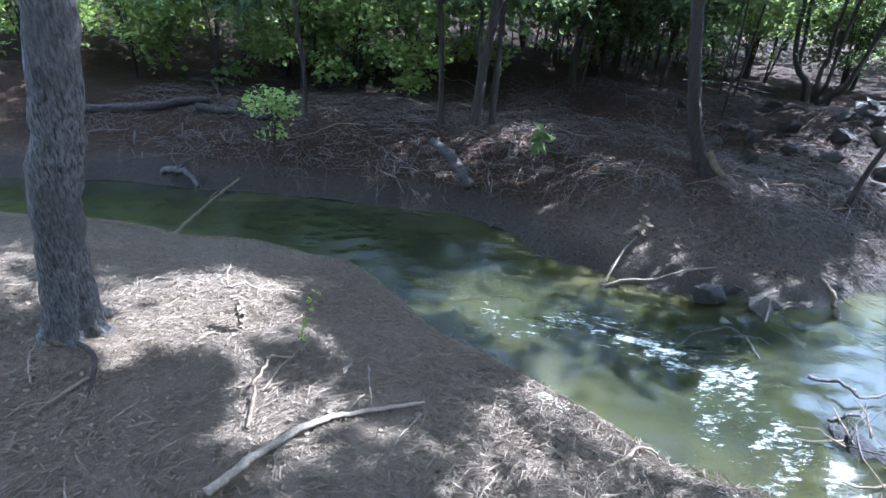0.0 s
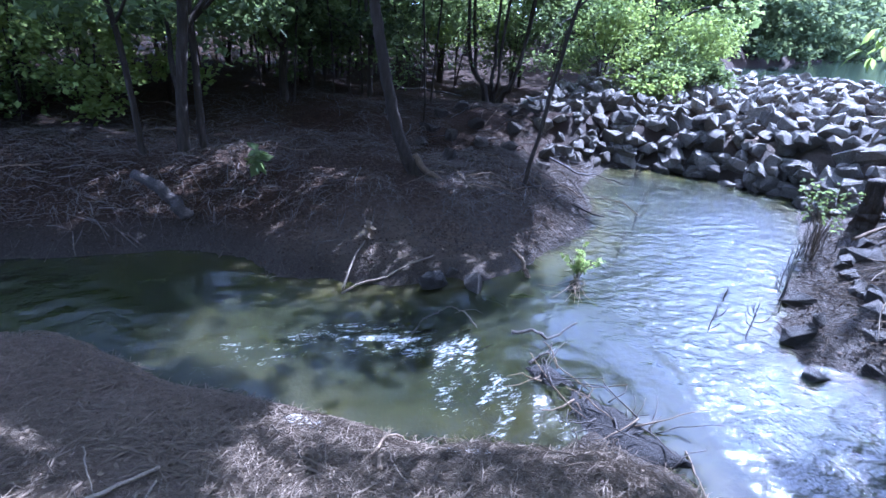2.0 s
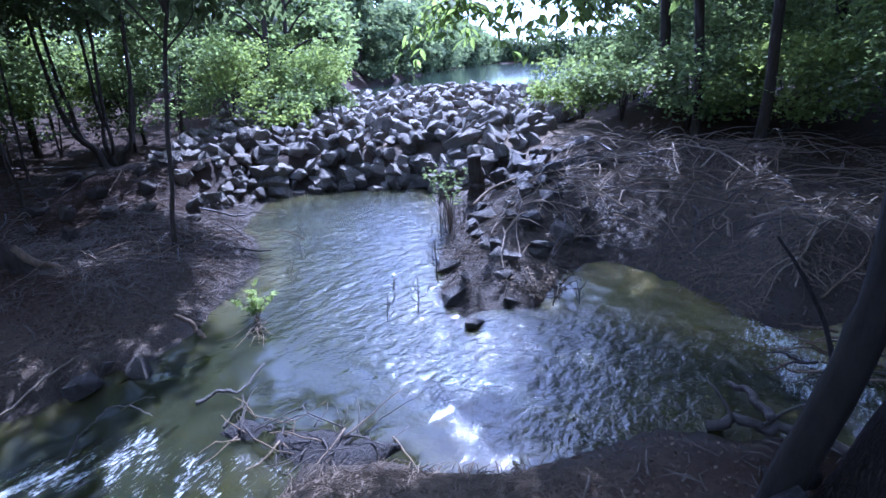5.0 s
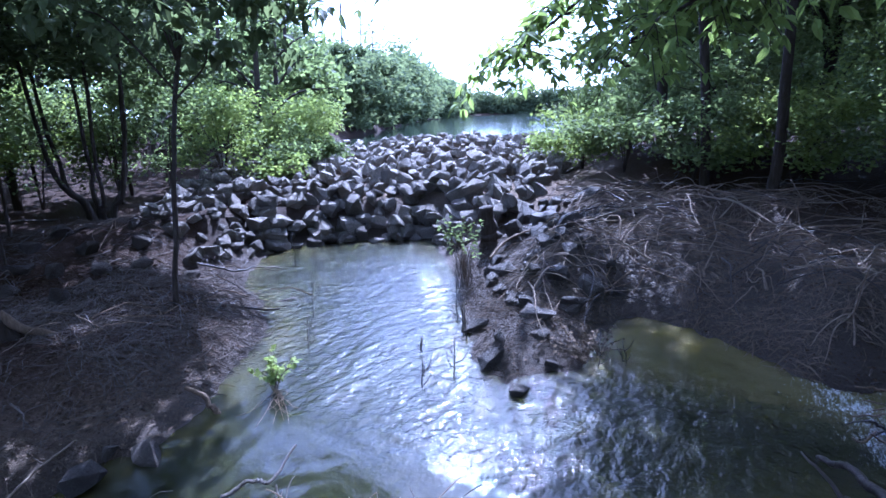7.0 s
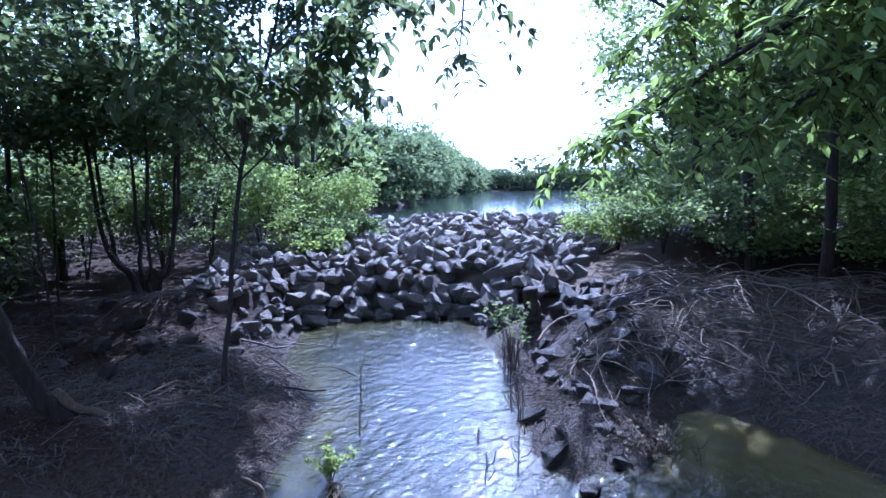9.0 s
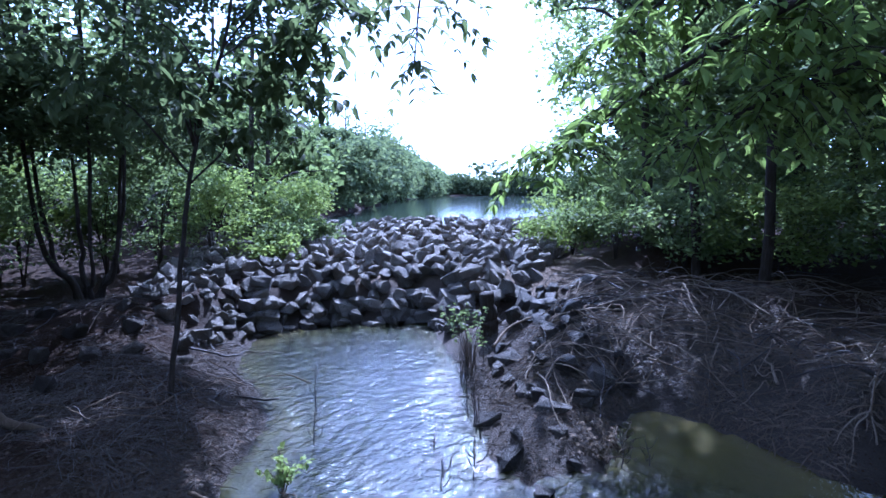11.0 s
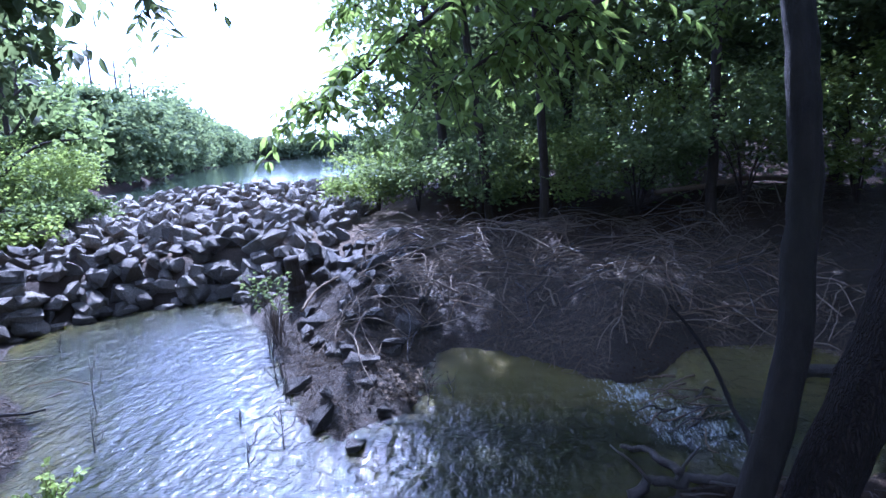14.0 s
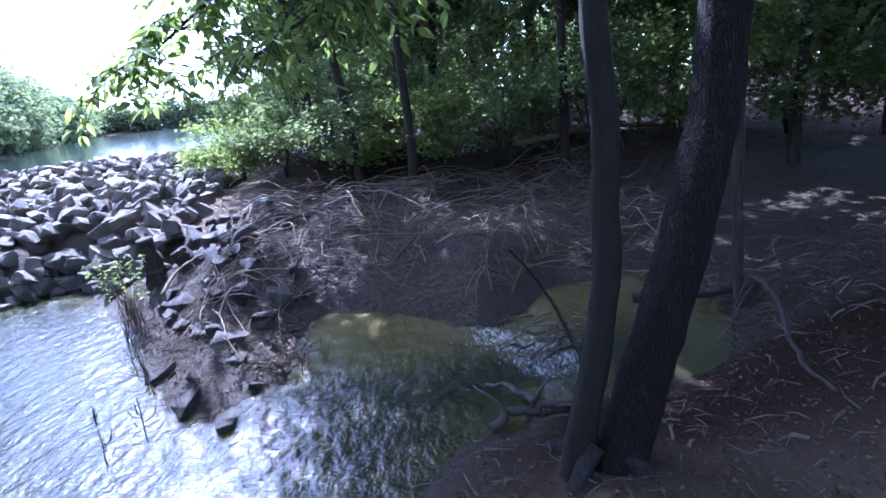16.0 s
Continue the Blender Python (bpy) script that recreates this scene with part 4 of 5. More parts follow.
# trees beyond the shaded bank
for i, (x, y, high, r, lowest) in enumerate([(15.6, 3.0, 8.0, 2.4, 2.0), (13.2, 1.4, 8.5, 2.3, 2.6), (12.4, -0.4, 8.0, 2.3, 2.4), (14.5, -1.6, 9.0, 2.5, 2.2), (11.2, -2.4, 8.0, 2.2, 2.4), (10.2, -4.4, 8.0, 2.2, 2.0), (12.6, -5.2, 9.0, 2.5, 1.8), (8.2, -6.6, 8.0, 2.2, 1.6), (10.8, -7.6, 9.0, 2.5, 1.4), (17.2, 1.0, 9.0, 2.6, 1.6), (6.2, -8.2, 8.0, 2.3, 1.5), (9.0, 0.9, 7.6, 2.3, 3.9), (8.3, -2.0, 7.6, 2.4, 3.9), (7.0, -4.4, 7.6, 2.4, 3.4), (8.6, 0.1, 7.0, 1.9, 4.4)]):
    sx, sy = 0.3 * math.sin(i * 2.1), 0.3 * math.cos(i * 1.7)
    tree("wood_tree", "dark-trunked broadleaf tree over dense undergrowth", up_from(x, y, (sx * 0.2, sy * 0.2, 1.2), (sx, sy, 4), (sx * 1.3, sy * 1.3, high)), 0.12 if lowest < 3 else 0.075, 0.045,
         [(x + sx, y + sy, (high + lowest) / 2 + 0.8, r, r, (high - lowest) / 2, 56 if lowest < 3 else 48, 5200 if lowest < 3 else 5000), (x - 0.7, y + 0.4, lowest + 1.2, 1.5, 1.5, 0.7, 26, 2200)], LEAF_MID if i % 2 == 0 else LEAF_DARK, 0.135, BARK_DARK, 150 + i, 9, 0.4, 10, group="trees of the shaded bank")
# added tree: its crown is set out to shade the bay and spit
tree("wood_tree", "dark-trunked broadleaf tree over dense undergrowth", up_from(11.2, 1.9, (-0.2, 0.0, 1.2), (-0.8, 0.1, 3.6), (-1.4, 0.25, 6.4)), 0.11, 0.05, [(9.75, 2.2, 5.6, 1.2, 1.1, 0.8, 20, 2400), (10.7, 3.5, 5.9, 1.4, 0.9, 0.5, 40, 700)], LEAF_MID, 0.13, BARK_DARK, 171, 8, 0.4, 10, group="trees of the shaded bank")
# trees that close the near bank, mostly unseen, added to keep skylight off it
for i, (x, y, high, r, lowest) in enumerate([(5.4, -5.6, 7.0, 1.8, 1.0), (3.8, -6.0, 7.5, 2.0, 1.2), (1.8, -5.6, 7.5, 2.1, 1.6), (-0.6, -5.2, 7.5, 2.1, 1.6), (-3.2, -4.2, 7.5, 2.2, 1.6), (-5.2, -2.0, 7.5, 2.2, 1.6), (0.6, -8.0, 8.0, 2.4, 1.2), (3.2, -8.4, 8.0, 2.4, 1.2)]):
    tree("wood_tree", "dark-trunked broadleaf tree added to close the near bank", up_from(x, y, (0.05, 0, 1.2), (0.1, 0.1, 4), (0.2, 0.1, high)), 0.12, 0.05,
         [(x, y, (high + lowest) / 2, r, r, (high - lowest) / 2, 60, 5200)], LEAF_DARK if i % 2 else LEAF_MID, 0.12, BARK_DARK, 860 + i, 6, 0.4, 8, group="trees of the near bank")
# trees along the far side of the dam and the lake's shore
for i, (x, y, high, r) in enumerate([(12.4, 12.6, 4.0, 1.5), (14.6, 15.2, 4.8, 1.8), (9.2, 10.0, 5.8, 1.8), (10.8, 11.2, 6.2, 1.9), (17.2, 17.6, 5.4, 2.0), (10.2, 12.6, 5.5, 1.9), (12.6, 14.6, 5.8, 2.0), (8.0, 12.2, 6.0, 2.0), (15.4, 17.4, 6.2, 2.2), (19.0, 20.5, 6.6, 2.5), (24.0, 20.6, 6.0, 2.5), (29.0, 23.4, 6.2, 2.7), (35.0, 27.2, 6.4, 2.8), (41.0, 30.8, 6.6, 3.0), (24.5, 24.0, 6.8, 2.8), (31.0, 28.5, 7.0, 3.0), (6.0, 12.5, 6.5, 2.0), (40.0, 34.5, 7.0, 3.4), (13.2, 18.5, 7.0, 2.4)]):
    tree("shore_tree", "leafy green tree leaning over the lake shore", up_from(x, y, (0.1, 0, 1.2), (0.3, -0.1, high)), 0.1, 0.04,
         [(x + 0.2, y, high * 0.56, r, r, high * 0.42, 60 if x > 11.5 else 16, 8000 if x > 11.5 else 1000)], LEAF_MID if x < 15 else LEAF_FAR, 0.1 + 0.006 * x, BARK_DARK, 180 + i, 6, 0.4, 8, group="trees of the lake shore")
# sunlit trees up the creek
for i, (x, y, high, r) in enumerate([(-4.7, 8.4, 4.6, 1.6), (-6.3, 7.9, 5.0, 1.7), (-3.4, 9.4, 5.0, 1.5), (-6.6, 12.8, 7.0, 2.3), (-9.6, 8.2, 6.0, 2.2), (-3.6, 12.2, 6.5, 2.0), (-9.2, 11.5, 7.0, 2.4)]):
    tree("sunlit_tree", "bright yellow-green sunlit tree up the creek", up_from(x, y, (0.1, 0, 1.2), (0.2, -0.1, high)), 0.08, 0.03,
         [(x, y, high * 0.52, r, r, high * 0.46, 34, 2900)], LEAF_BRIGHT if i != 5 else LEAF_MID, 0.1, BARK_DARK, 210 + i, 6, 0.4, 8, group="sunlit trees up the creek")

# the two-stemmed tree on the near bank
_z = on_land(3.0, -0.6)
twin = empty("twin_tree", (3.0, -0.6, _z), "dark two-stemmed tree leaning over the bank", "tree")
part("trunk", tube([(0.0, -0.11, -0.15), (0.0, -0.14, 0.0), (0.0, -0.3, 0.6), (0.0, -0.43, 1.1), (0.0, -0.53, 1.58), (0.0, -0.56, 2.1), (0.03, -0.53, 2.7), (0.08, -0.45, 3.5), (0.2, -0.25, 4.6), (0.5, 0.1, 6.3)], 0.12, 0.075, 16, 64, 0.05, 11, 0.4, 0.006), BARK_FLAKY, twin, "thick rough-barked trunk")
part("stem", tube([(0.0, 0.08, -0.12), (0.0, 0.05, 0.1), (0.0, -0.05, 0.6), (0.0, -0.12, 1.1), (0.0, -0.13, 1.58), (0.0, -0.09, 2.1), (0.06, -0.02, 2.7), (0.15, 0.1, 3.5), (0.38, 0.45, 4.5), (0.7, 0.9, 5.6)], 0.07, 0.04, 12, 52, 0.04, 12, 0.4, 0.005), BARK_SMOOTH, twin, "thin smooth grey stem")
for k, (a, s) in enumerate([((0.28, 0.1, -0.07), 0.05), ((0.2, -0.42, -0.07), 0.055), ((-0.3, -0.4, -0.07), 0.05), ((-0.25, 0.2, -0.08), 0.045)]):
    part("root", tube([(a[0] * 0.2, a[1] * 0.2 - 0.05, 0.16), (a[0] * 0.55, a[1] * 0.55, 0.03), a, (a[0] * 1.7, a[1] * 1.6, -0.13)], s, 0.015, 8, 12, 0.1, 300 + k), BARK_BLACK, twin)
_r = np.random.default_rng(13)
# high blobs out of view are added to dapple and darken the near bank
_pts, _mids = crown_points([(3.6, 0.9, 6.4, 2.0, 1.9, 1.0, 11, 1700), (3.6, -2.3, 5.9, 2.6, 2.2, 1.6, 130, 16000), (5.6, -1.4, 5.6, 1.4, 1.3, 0.8, 44, 5200), (5.8, -0.3, 6.0, 1.4, 1.4, 0.8, 24, 2600), (2.0, 4.35, 5.5, 1.2, 0.6, 0.4, 17, 2300), (4.25, 4.1, 5.4, 0.8, 0.42, 0.35, 13, 1800), (3.2, 4.5, 5.3, 1.0, 0.35, 0.3, 14, 2200), (2.0, 3.2, 5.4, 0.6, 0.3, 0.25, 9, 1300), (2.95, 2.95, 5.4, 0.5, 0.25, 0.25, 7, 1000), (4.0, 3.4, 5.3, 0.5, 0.3, 0.25, 8, 1100), (2.5, 2.5, 5.4, 1.0, 0.6, 0.35, 20, 3000), (3.9, 2.5, 5.6, 0.7, 0.45, 0.3, 6, 900), (5.2, 3.3, 6.6, 1.6, 1.6, 0.6, 4, 600)], _r)
part("crown", leaves(_pts - (3.0, -0.6, _z), 0.11, _r), LEAF_MID, twin, is_smooth=False)
for k, (x, y, z) in enumerate([(3.6, 1.4, 6.3), (3.4, -2.2, 6.2), (5.6, 0.4, 6.0), (2.2, 4.3, 5.6), (4.2, 4.0, 5.5), (2.6, 2.5, 5.5), (3.8, 2.5, 5.7), (5.2, 3.3, 6.6), (4.6, -1.8, 6.3), (2.2, -2.0, 6.4)]):
    tip = np.array((x - 3.02, y + 0.6, z - _z))
    root = np.array((0.38, 0.1, 5.4 - _z)) if y < 0 else np.array((0.55, 0.85, 4.9 - _z))
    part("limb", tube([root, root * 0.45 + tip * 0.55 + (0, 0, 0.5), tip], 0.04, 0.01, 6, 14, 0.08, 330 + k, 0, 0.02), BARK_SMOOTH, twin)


def spray(line, n, leaflet, seed, name, label, leaf, r=0.016):
    """A hanging branch with compound leaves: leaflets in pairs along drooping stalks."""
    rng = np.random.default_rng(seed)
    base = np.array(line[0], float)
    thing = empty(name, base, label, "branch")
    way = glide(np.array(line) - base, 40)
    part("stem", tube(np.array(line) - base, r, 0.004, 7, 24, 0.08, seed), BARK_DARK, thing)
    C, L = [], []
    for k in range(n):
        i = int(rng.uniform(0.25, 1.0) ** 0.8 * 39)
        a = rng.uniform(0, 6.28)
        reach = rng.uniform(0.16, 0.42)
        d = np.array([math.cos(a), math.sin(a), rng.uniform(-0.55, 0.15)])
        tip = way[i] + d * reach + (0, 0, -0.1)
        stalk = glide([way[i], way[i] + d * reach * 0.5 + (0, 0, 0.02), tip], 8)
        part("twig", tube(stalk, 0.004, 0.0015, 4, 7, 0.0, seed + k), BARK_DARK, thing)
        flat = np.cross(d, (0, 0, 1))
        for j in range(2, 8):
            for s in (-1, 1):
                C.append(stalk[j])
                L.append(d * 0.5 + flat * s * 1.0 + (0, 0, -0.45))
        C.append(tip)
        L.append(d + np.array((0, 0, -0.5)))
    part("foliage", blades(np.array(C), leaflet, rng, np.array(L)), leaf, thing, is_smooth=False)


LEAF_NEAR = leafy("large_near_leaves", (0.12, 0.165, 0.045), (0.25, 0.32, 0.09), 0.6)
spray([(3.0, -0.75, 2.95), (3.35, 0.1, 2.8), (3.6, 0.8, 2.52), (3.82, 1.5, 2.15)], 74, 0.09, 401, "hanging_branch", "dark bough with drooping compound green leaves", LEAF_NEAR, 0.024)
spray([(3.05, -0.7, 3.4), (3.75, 0.4, 3.2), (4.5, 1.4, 2.85)], 66, 0.095, 402, "hanging_branch", "leafy bough of drooping compound leaves over the pool", LEAF_NEAR, 0.024)
spray([(3.0, -0.6, 3.9), (3.2, 0.8, 3.7), (3.4, 1.9, 3.3), (3.45, 2.12, 2.66)], 46, 0.085, 403, "hanging_branch", "thin hanging leaf cluster against the sky", LEAF_DARK, 0.016)
spray([(3.05, -0.72, 2.75), (3.42, -0.05, 2.52), (3.5, 0.35, 2.38), (3.57, 0.8, 2.16)], 52, 0.085, 404, "hanging_branch", "low leafy bough in front of the shaded bank", LEAF_NEAR, 0.02)
spray([(3.1, -1.0, 3.2), (4.3, -1.3, 3.1), (5.3, -1.0, 2.7)], 58, 0.085, 405, "hanging_branch", "leafy green bough above the riffle", LEAF_NEAR, 0.02)
spray([(2.9, -0.5, 4.2), (2.95, 1.2, 3.9), (3.05, 2.3, 3.4), (3.08, 2.5, 2.86)], 36, 0.085, 406, "hanging_branch", "thin hanging leaf cluster against the sky", LEAF_DARK, 0.014)

# thin tree with stilted roots behind
tree("slender_tree", "slender dark tree on bare stilted roots", [(4.6, -2.3, 0.1), (4.6, -2.28, 0.5), (4.6, -2.25, 1.5), (4.62, -2.2, 2.4), (4.7, -2.1, 5.0)], 0.045, 0.028,
     [(4.9, -2.3, 4.8, 1.5, 1.5, 0.9, 60, 6000)], LEAF_DARK, 0.095, BARK_DARK, 420, 4, 0.6, 8)

# ---- woods all round, and the far shore ----


def woods():
    """A ring of dense wood that closes the place, open towards the lake."""
    rng = np.random.default_rng(501)
    V, T = [], []
    for k in range(230):
        a = rng.uniform(0, 2 * math.pi)
        d = rng.uniform(15, 34)
        x, y = 3 + d * math.sin(a), 2 + d * math.cos(a)
        az = math.degrees(math.atan2(x - 0.7, y - 0.5)) % 360
        if 36 < az < 82 and d > 9 or (shore(np.array([x]), np.array([y]), LAKE_EDGE)[0] < 2) or shore(np.array([x]), np.array([y]), POOL_EDGE)[0] < 1:
            continue
        z = on_land(x, y)
        high = rng.uniform(5, 9)
        T.append(tube([(x, y, z - 0.2), (x + rng.uniform(-0.3, 0.3), y, z + 3), (x + rng.uniform(-0.5, 0.5), y, z + high)], rng.uniform(0.06, 0.14), 0.04, 6, 6, 0.05, k))
        pts, _ = crown_points([(x, y, z + high * 0.62, 2.0, 2.0, high * 0.36, 26, 1000), (x, y, z + 1.3, 2.0, 2.0, 1.3, 20, 900)], rng)
        V.append(pts)
    v, f = joined(T)
    trunks = tagged(mesh_ob("wood_trunks", v, f, BARK_DARK, True), "many dark trunks in the shade of a wood", "woods", kind="stuff")
    v, f = leaves(np.concatenate(V), 0.2, rng)
    tagged(mesh_ob("wood_foliage", v, f, LEAF_MID), "dense green foliage of the wood all round", "woods", kind="stuff")


woods()


def far_shore():
    rng = np.random.default_rng(502)
    P, B = [], []
    line = [(46, 35), (62, 43.5), (90, 60), (125, 76), (160, 95), (186, 101), (196, 72), (205, 44), (150, 28), (110, 19), (80, 12.5), (50, 5.5), (30, 1.5), (22, 2.0)]
    for (ax, ay), (bx, by) in zip(line, line[1:]):
        n = max(3, int(math.hypot(bx - ax, by - ay) / 2.2))
        for t in np.linspace(0, 1, n, endpoint=False):
            x, y = ax + (bx - ax) * t + rng.normal(0, 1.2), ay + (by - ay) * t + rng.normal(0, 1.2)
            far = math.hypot(x, y)
            high = 9.0 * rng.uniform(0.8, 1.2)
            r = 2.6 + far * 0.008
            pts, _ = crown_points([(x, y, 0.8 + high * 0.45, r, r, high * 0.5, 40, 1300)], rng)
            (P if far < 90 else B).append(pts + rng.normal(0, 0.3 + far * 0.003, pts.shape))
    for x, y, high in ((183, 86, 13.5), (186, 79, 14.0)):
        pts, _ = crown_points([(x, y, high * 0.8, 3.6, 3.6, 2.8, 16, 500)], rng)
        B.append(pts)
    v, f = joined([leaves(np.concatenate(P), 0.5, rng), leaves(np.concatenate(B), 0.8, rng)])
    tagged(mesh_ob("far_woods", v, f, LEAF_FAR), "hazy green treeline along the far lake shore", "woods", kind="stuff")


far_shore()

# ---- wood on the ground and in the water ----


def limb(name, label, points, r0, r1, material, seed, twigs=(), category="branch", group="", bend=0.008):
    base = np.array(points[0], float)
    thing = mesh_ob(name, *tube(np.array(points) - base, r0, r1, 9, 8 * len(points), 0.14, seed, 0, bend), material, True)
    thing.location = base
    tagged(thing, label, category, group)
    for k, (p, q) in enumerate(twigs):
        part("twig", tube([np.array(p) - base, (np.array(p) + q) / 2 - base + (0, 0, 0.02), np.array(q) - base], min(r1 * 0.9, 0.012), min(r1 * 0.3, 0.004), 6, 8, 0.1, seed + k + 1, 0, 0.006), material, thing)
    return thing


def lay(pairs, lift=0.02):
    return [(x, y, on_land(x, y) + lift) for x, y in pairs]


limb("fallen_branch", "long curved pale branch lying on leaf litter", lay([(-0.33, 0.88), (-0.23, 1.04), (-0.1, 1.2), (0.06, 1.32), (0.28, 1.47)], 0.03), 0.017, 0.008, DEAD, 1, bend=0.004)
limb("fallen_branch", "thin forked grey stick lying on leaf litter", lay([(-0.34, 1.18), (-0.36, 1.4), (-0.33, 1.6)], 0.012), 0.008, 0.005, DEAD_DIM, 2, [((-0.35, 1.36, on_land(-0.35, 1.36) + 0.02), (-0.27, 1.5, on_land(-0.27, 1.5) + 0.02))])
limb("fallen_branch", "pale forked twig on a sunny patch of bank", lay([(-1.0, 2.22), (-0.88, 2.1), (-0.74, 2.15), (-0.5, 2.3)], 0.015), 0.007, 0.004, DEAD, 3, [((-0.88, 2.1, on_land(-0.88, 2.1) + 0.02), (-0.95, 2.28, on_land(-0.95, 2.28) + 0.08))])
limb("fallen_branch", "short stick near the foot of the bank tree", lay([(-1.05, 1.3), (-1.16, 1.08), (-1.22, 0.9)], 0.01), 0.008, 0.004, DEAD_DIM, 4)
limb("root", "bare pale root along the eroded bank edge", lay([(0.42, 2.28), (0.62, 2.14), (0.82, 1.98), (0.9, 1.82)], 0.02), 0.012, 0.008, DEAD_DIM, 5, category="root", group="bare roots of the bank")
limb("root", "bare pale root along the eroded bank edge", lay([(1.05, 1.4), (1.2, 1.5), (1.36, 1.62)], 0.015), 0.008, 0.004, DEAD_DIM, 6, category="root", group="bare roots of the bank")
limb("root", "bare pale root along the eroded bank edge", lay([(1.1, 1.32), (1.2, 1.55), (1.4, 1.66)], 0.03), 0.013, 0.007, DEAD_DIM, 7, category="root", group="bare roots of the bank")
limb("root", "bare pale root along the eroded bank edge", lay([(-0.05, 2.62), (0.15, 2.5), (0.36, 2.36)], 0.02), 0.012, 0.006, DEAD_DIM, 8, category="root", group="bare roots of the bank")
limb("stick", "dark wet stick caught in the pool", [(2.27, 2.36, .03), (2.42, 2.28, .05), (2.5, 2.25, .03), (2.74, 2.31, .07)], 0.012, 0.006, DEAD_WET, 9, category="stick", group="sticks in the water")
limb("stick", "dark wet stick caught in the pool", [(2.24, 2.05, .0), (2.34, 2.1, .05), (2.45, 2.15, .06)], 0.01, 0.005, DEAD_WET, 10, category="stick", group="sticks in the water")
limb("stick", "dark arched twig at the spill", [(1.66, 2.62, -.06), (1.8, 2.66, .0), (1.98, 2.66, .035), (2.08, 2.58, .03), (2.1, 2.48, -.03)], 0.006, 0.003, DEAD_WET, 14, [((1.98, 2.66, .035), (2.18, 2.63, .03))], category="stick", group="sticks in the water")
limb("snag", "pale broken snag standing in shallow water", [(2.84, 3.08, -.1), (2.8, 3.16, .05), (2.72, 3.3, .19)], 0.028, 0.012, DEAD_DIM, 15, category="snag")


def root_mat():
    """A ragged ledge of mud and sodden roots that holds the pool back."""
    rng = np.random.default_rng(16)
    line = glide([(2.2, 2.02, 0), (2.32, 1.86, 0), (2.4, 1.62, 0), (2.5, 1.38, 0), (2.63, 1.1, 0)], 46)
    way = np.gradient(line, axis=0)
    way /= np.linalg.norm(way, axis=1)[:, None]
    side = np.stack([way[:, 1], -way[:, 0], 0 * way[:, 0]], 1)
    V, F, m = [], [], 15
    for i, p in enumerate(line):
        u = i / 45
        wide = (0.17 + 0.1 * u) * (0.6 + 0.8 * float(vnoise(u * 5, 0, 1, 41))) * min(1, u * 9 + 0.15, (1 - u) * 5 + 0.1)
        for v in np.linspace(-1, 1, m):
            q = p + side[i] * v * wide + rng.normal(0, 0.004, 3)
            z = -0.06 + 0.085 * (1 - v * v) ** 1.3 * (0.55 + 0.6 * float(vnoise(q[0], q[1], 0.11, 42))) + 0.03 * (float(vnoise(q[0], q[1], 0.035, 43)) - 0.5) * min(1, u * 6 + 0.3, (1 - u) * 5)
            V.append((q[0], q[1], z + rng.normal(0, 0.003)))
    for i in range(45):
        for k in range(m - 1):
            a = i * m + k
            F.append((a, a + 1, a + m + 1, a + m))
    base = np.array((2.42, 1.56, 0.0))
    thing = mesh_ob("root_mat", np.array(V) - base, F, MUD, True)
    thing.location = base
    tagged(thing, "black sodden mat of mud and roots at the spill", "driftwood")
    for k in range(44):
        i = int(rng.integers(2, 44))
        p = line[i] - base + side[i] * rng.uniform(-0.1, 0.1) + (0, 0, rng.uniform(-0.02, 0.03))
        a = rng.uniform(0, 6.28)
        s = rng.uniform(0.12, 0.42)
        d = np.array((math.cos(a), math.sin(a), rng.uniform(-0.05, 0.3)))
        part("twig", tube([p, p + d * s * 0.5 + rng.normal(0, 0.02, 3), p + d * s], rng.uniform(0.003, 0.007), 0.002, 5, 8, 0.1, 340 + k, 0, 0.006), DEAD_WET if k % 3 else DEAD_DIM, thing)


root_mat()
limb("dead_branch", "bare forked branch slanting out of the creek", [(-2.0, 3.1, -.2), (-1.88, 3.3, -.02), (-1.72, 3.42, .15), (-1.5, 3.52, .33)], 0.015, 0.007, DEAD_DIM, 17, bend=0.003, twigs=[((-1.72, 3.42, .15), (-1.56, 3.36, .25))])
limb("stick", "pale stick sloping down the far bank", [(1.32, 3.28, -.04), (1.44, 3.5, .1), (1.6, 3.72, .2)], 0.01, 0.005, DEAD, 18, bend=0.002, category="stick", group="sticks on the far bank")
limb("stick", "thin pale stick along the water's edge", [(1.3, 3.24, -.05), (1.65, 3.36, .03), (2.1, 3.46, .1)], 0.009, 0.006, DEAD, 19, category="stick", group="sticks on the far bank")
limb("log", "dark fallen log on the far bank", lay([(-3.7, 4.75), (-3.1, 5.0), (-2.7, 5.3)], 0.04), 0.048, 0.035, BARK_LOG, 22, category="log")
limb("log", "dark fallen log with broken twigs", lay([(-2.7, 5.05), (-2.3, 5.1), (-1.9, 5.05)], 0.05), 0.042, 0.028, BARK_LOG, 23, [((-2.4, 5.1, .45), (-2.6, 5.2, .7)), ((-2.3, 5.1, .45), (-2.15, 5.2, .65))], category="log")
limb("log", "dark rotten log slanting down the far bank", [(-0.2, 4.75, .44), (0.02, 4.56, .36), (0.22, 4.38, .16)], 0.04, 0.055, BARK_LOG, 37, category="log", bend=0.01)
limb("driftwood", "dark driftwood stranded at the water's edge", [(-2.55, 4.12, .06), (-2.38, 4.08, .1), (-2.12, 3.95, .03)], 0.035, 0.02, DEAD_WET, 38, [((-2.38, 4.08, .1), (-2.25, 4.14, .22))], category="driftwood")
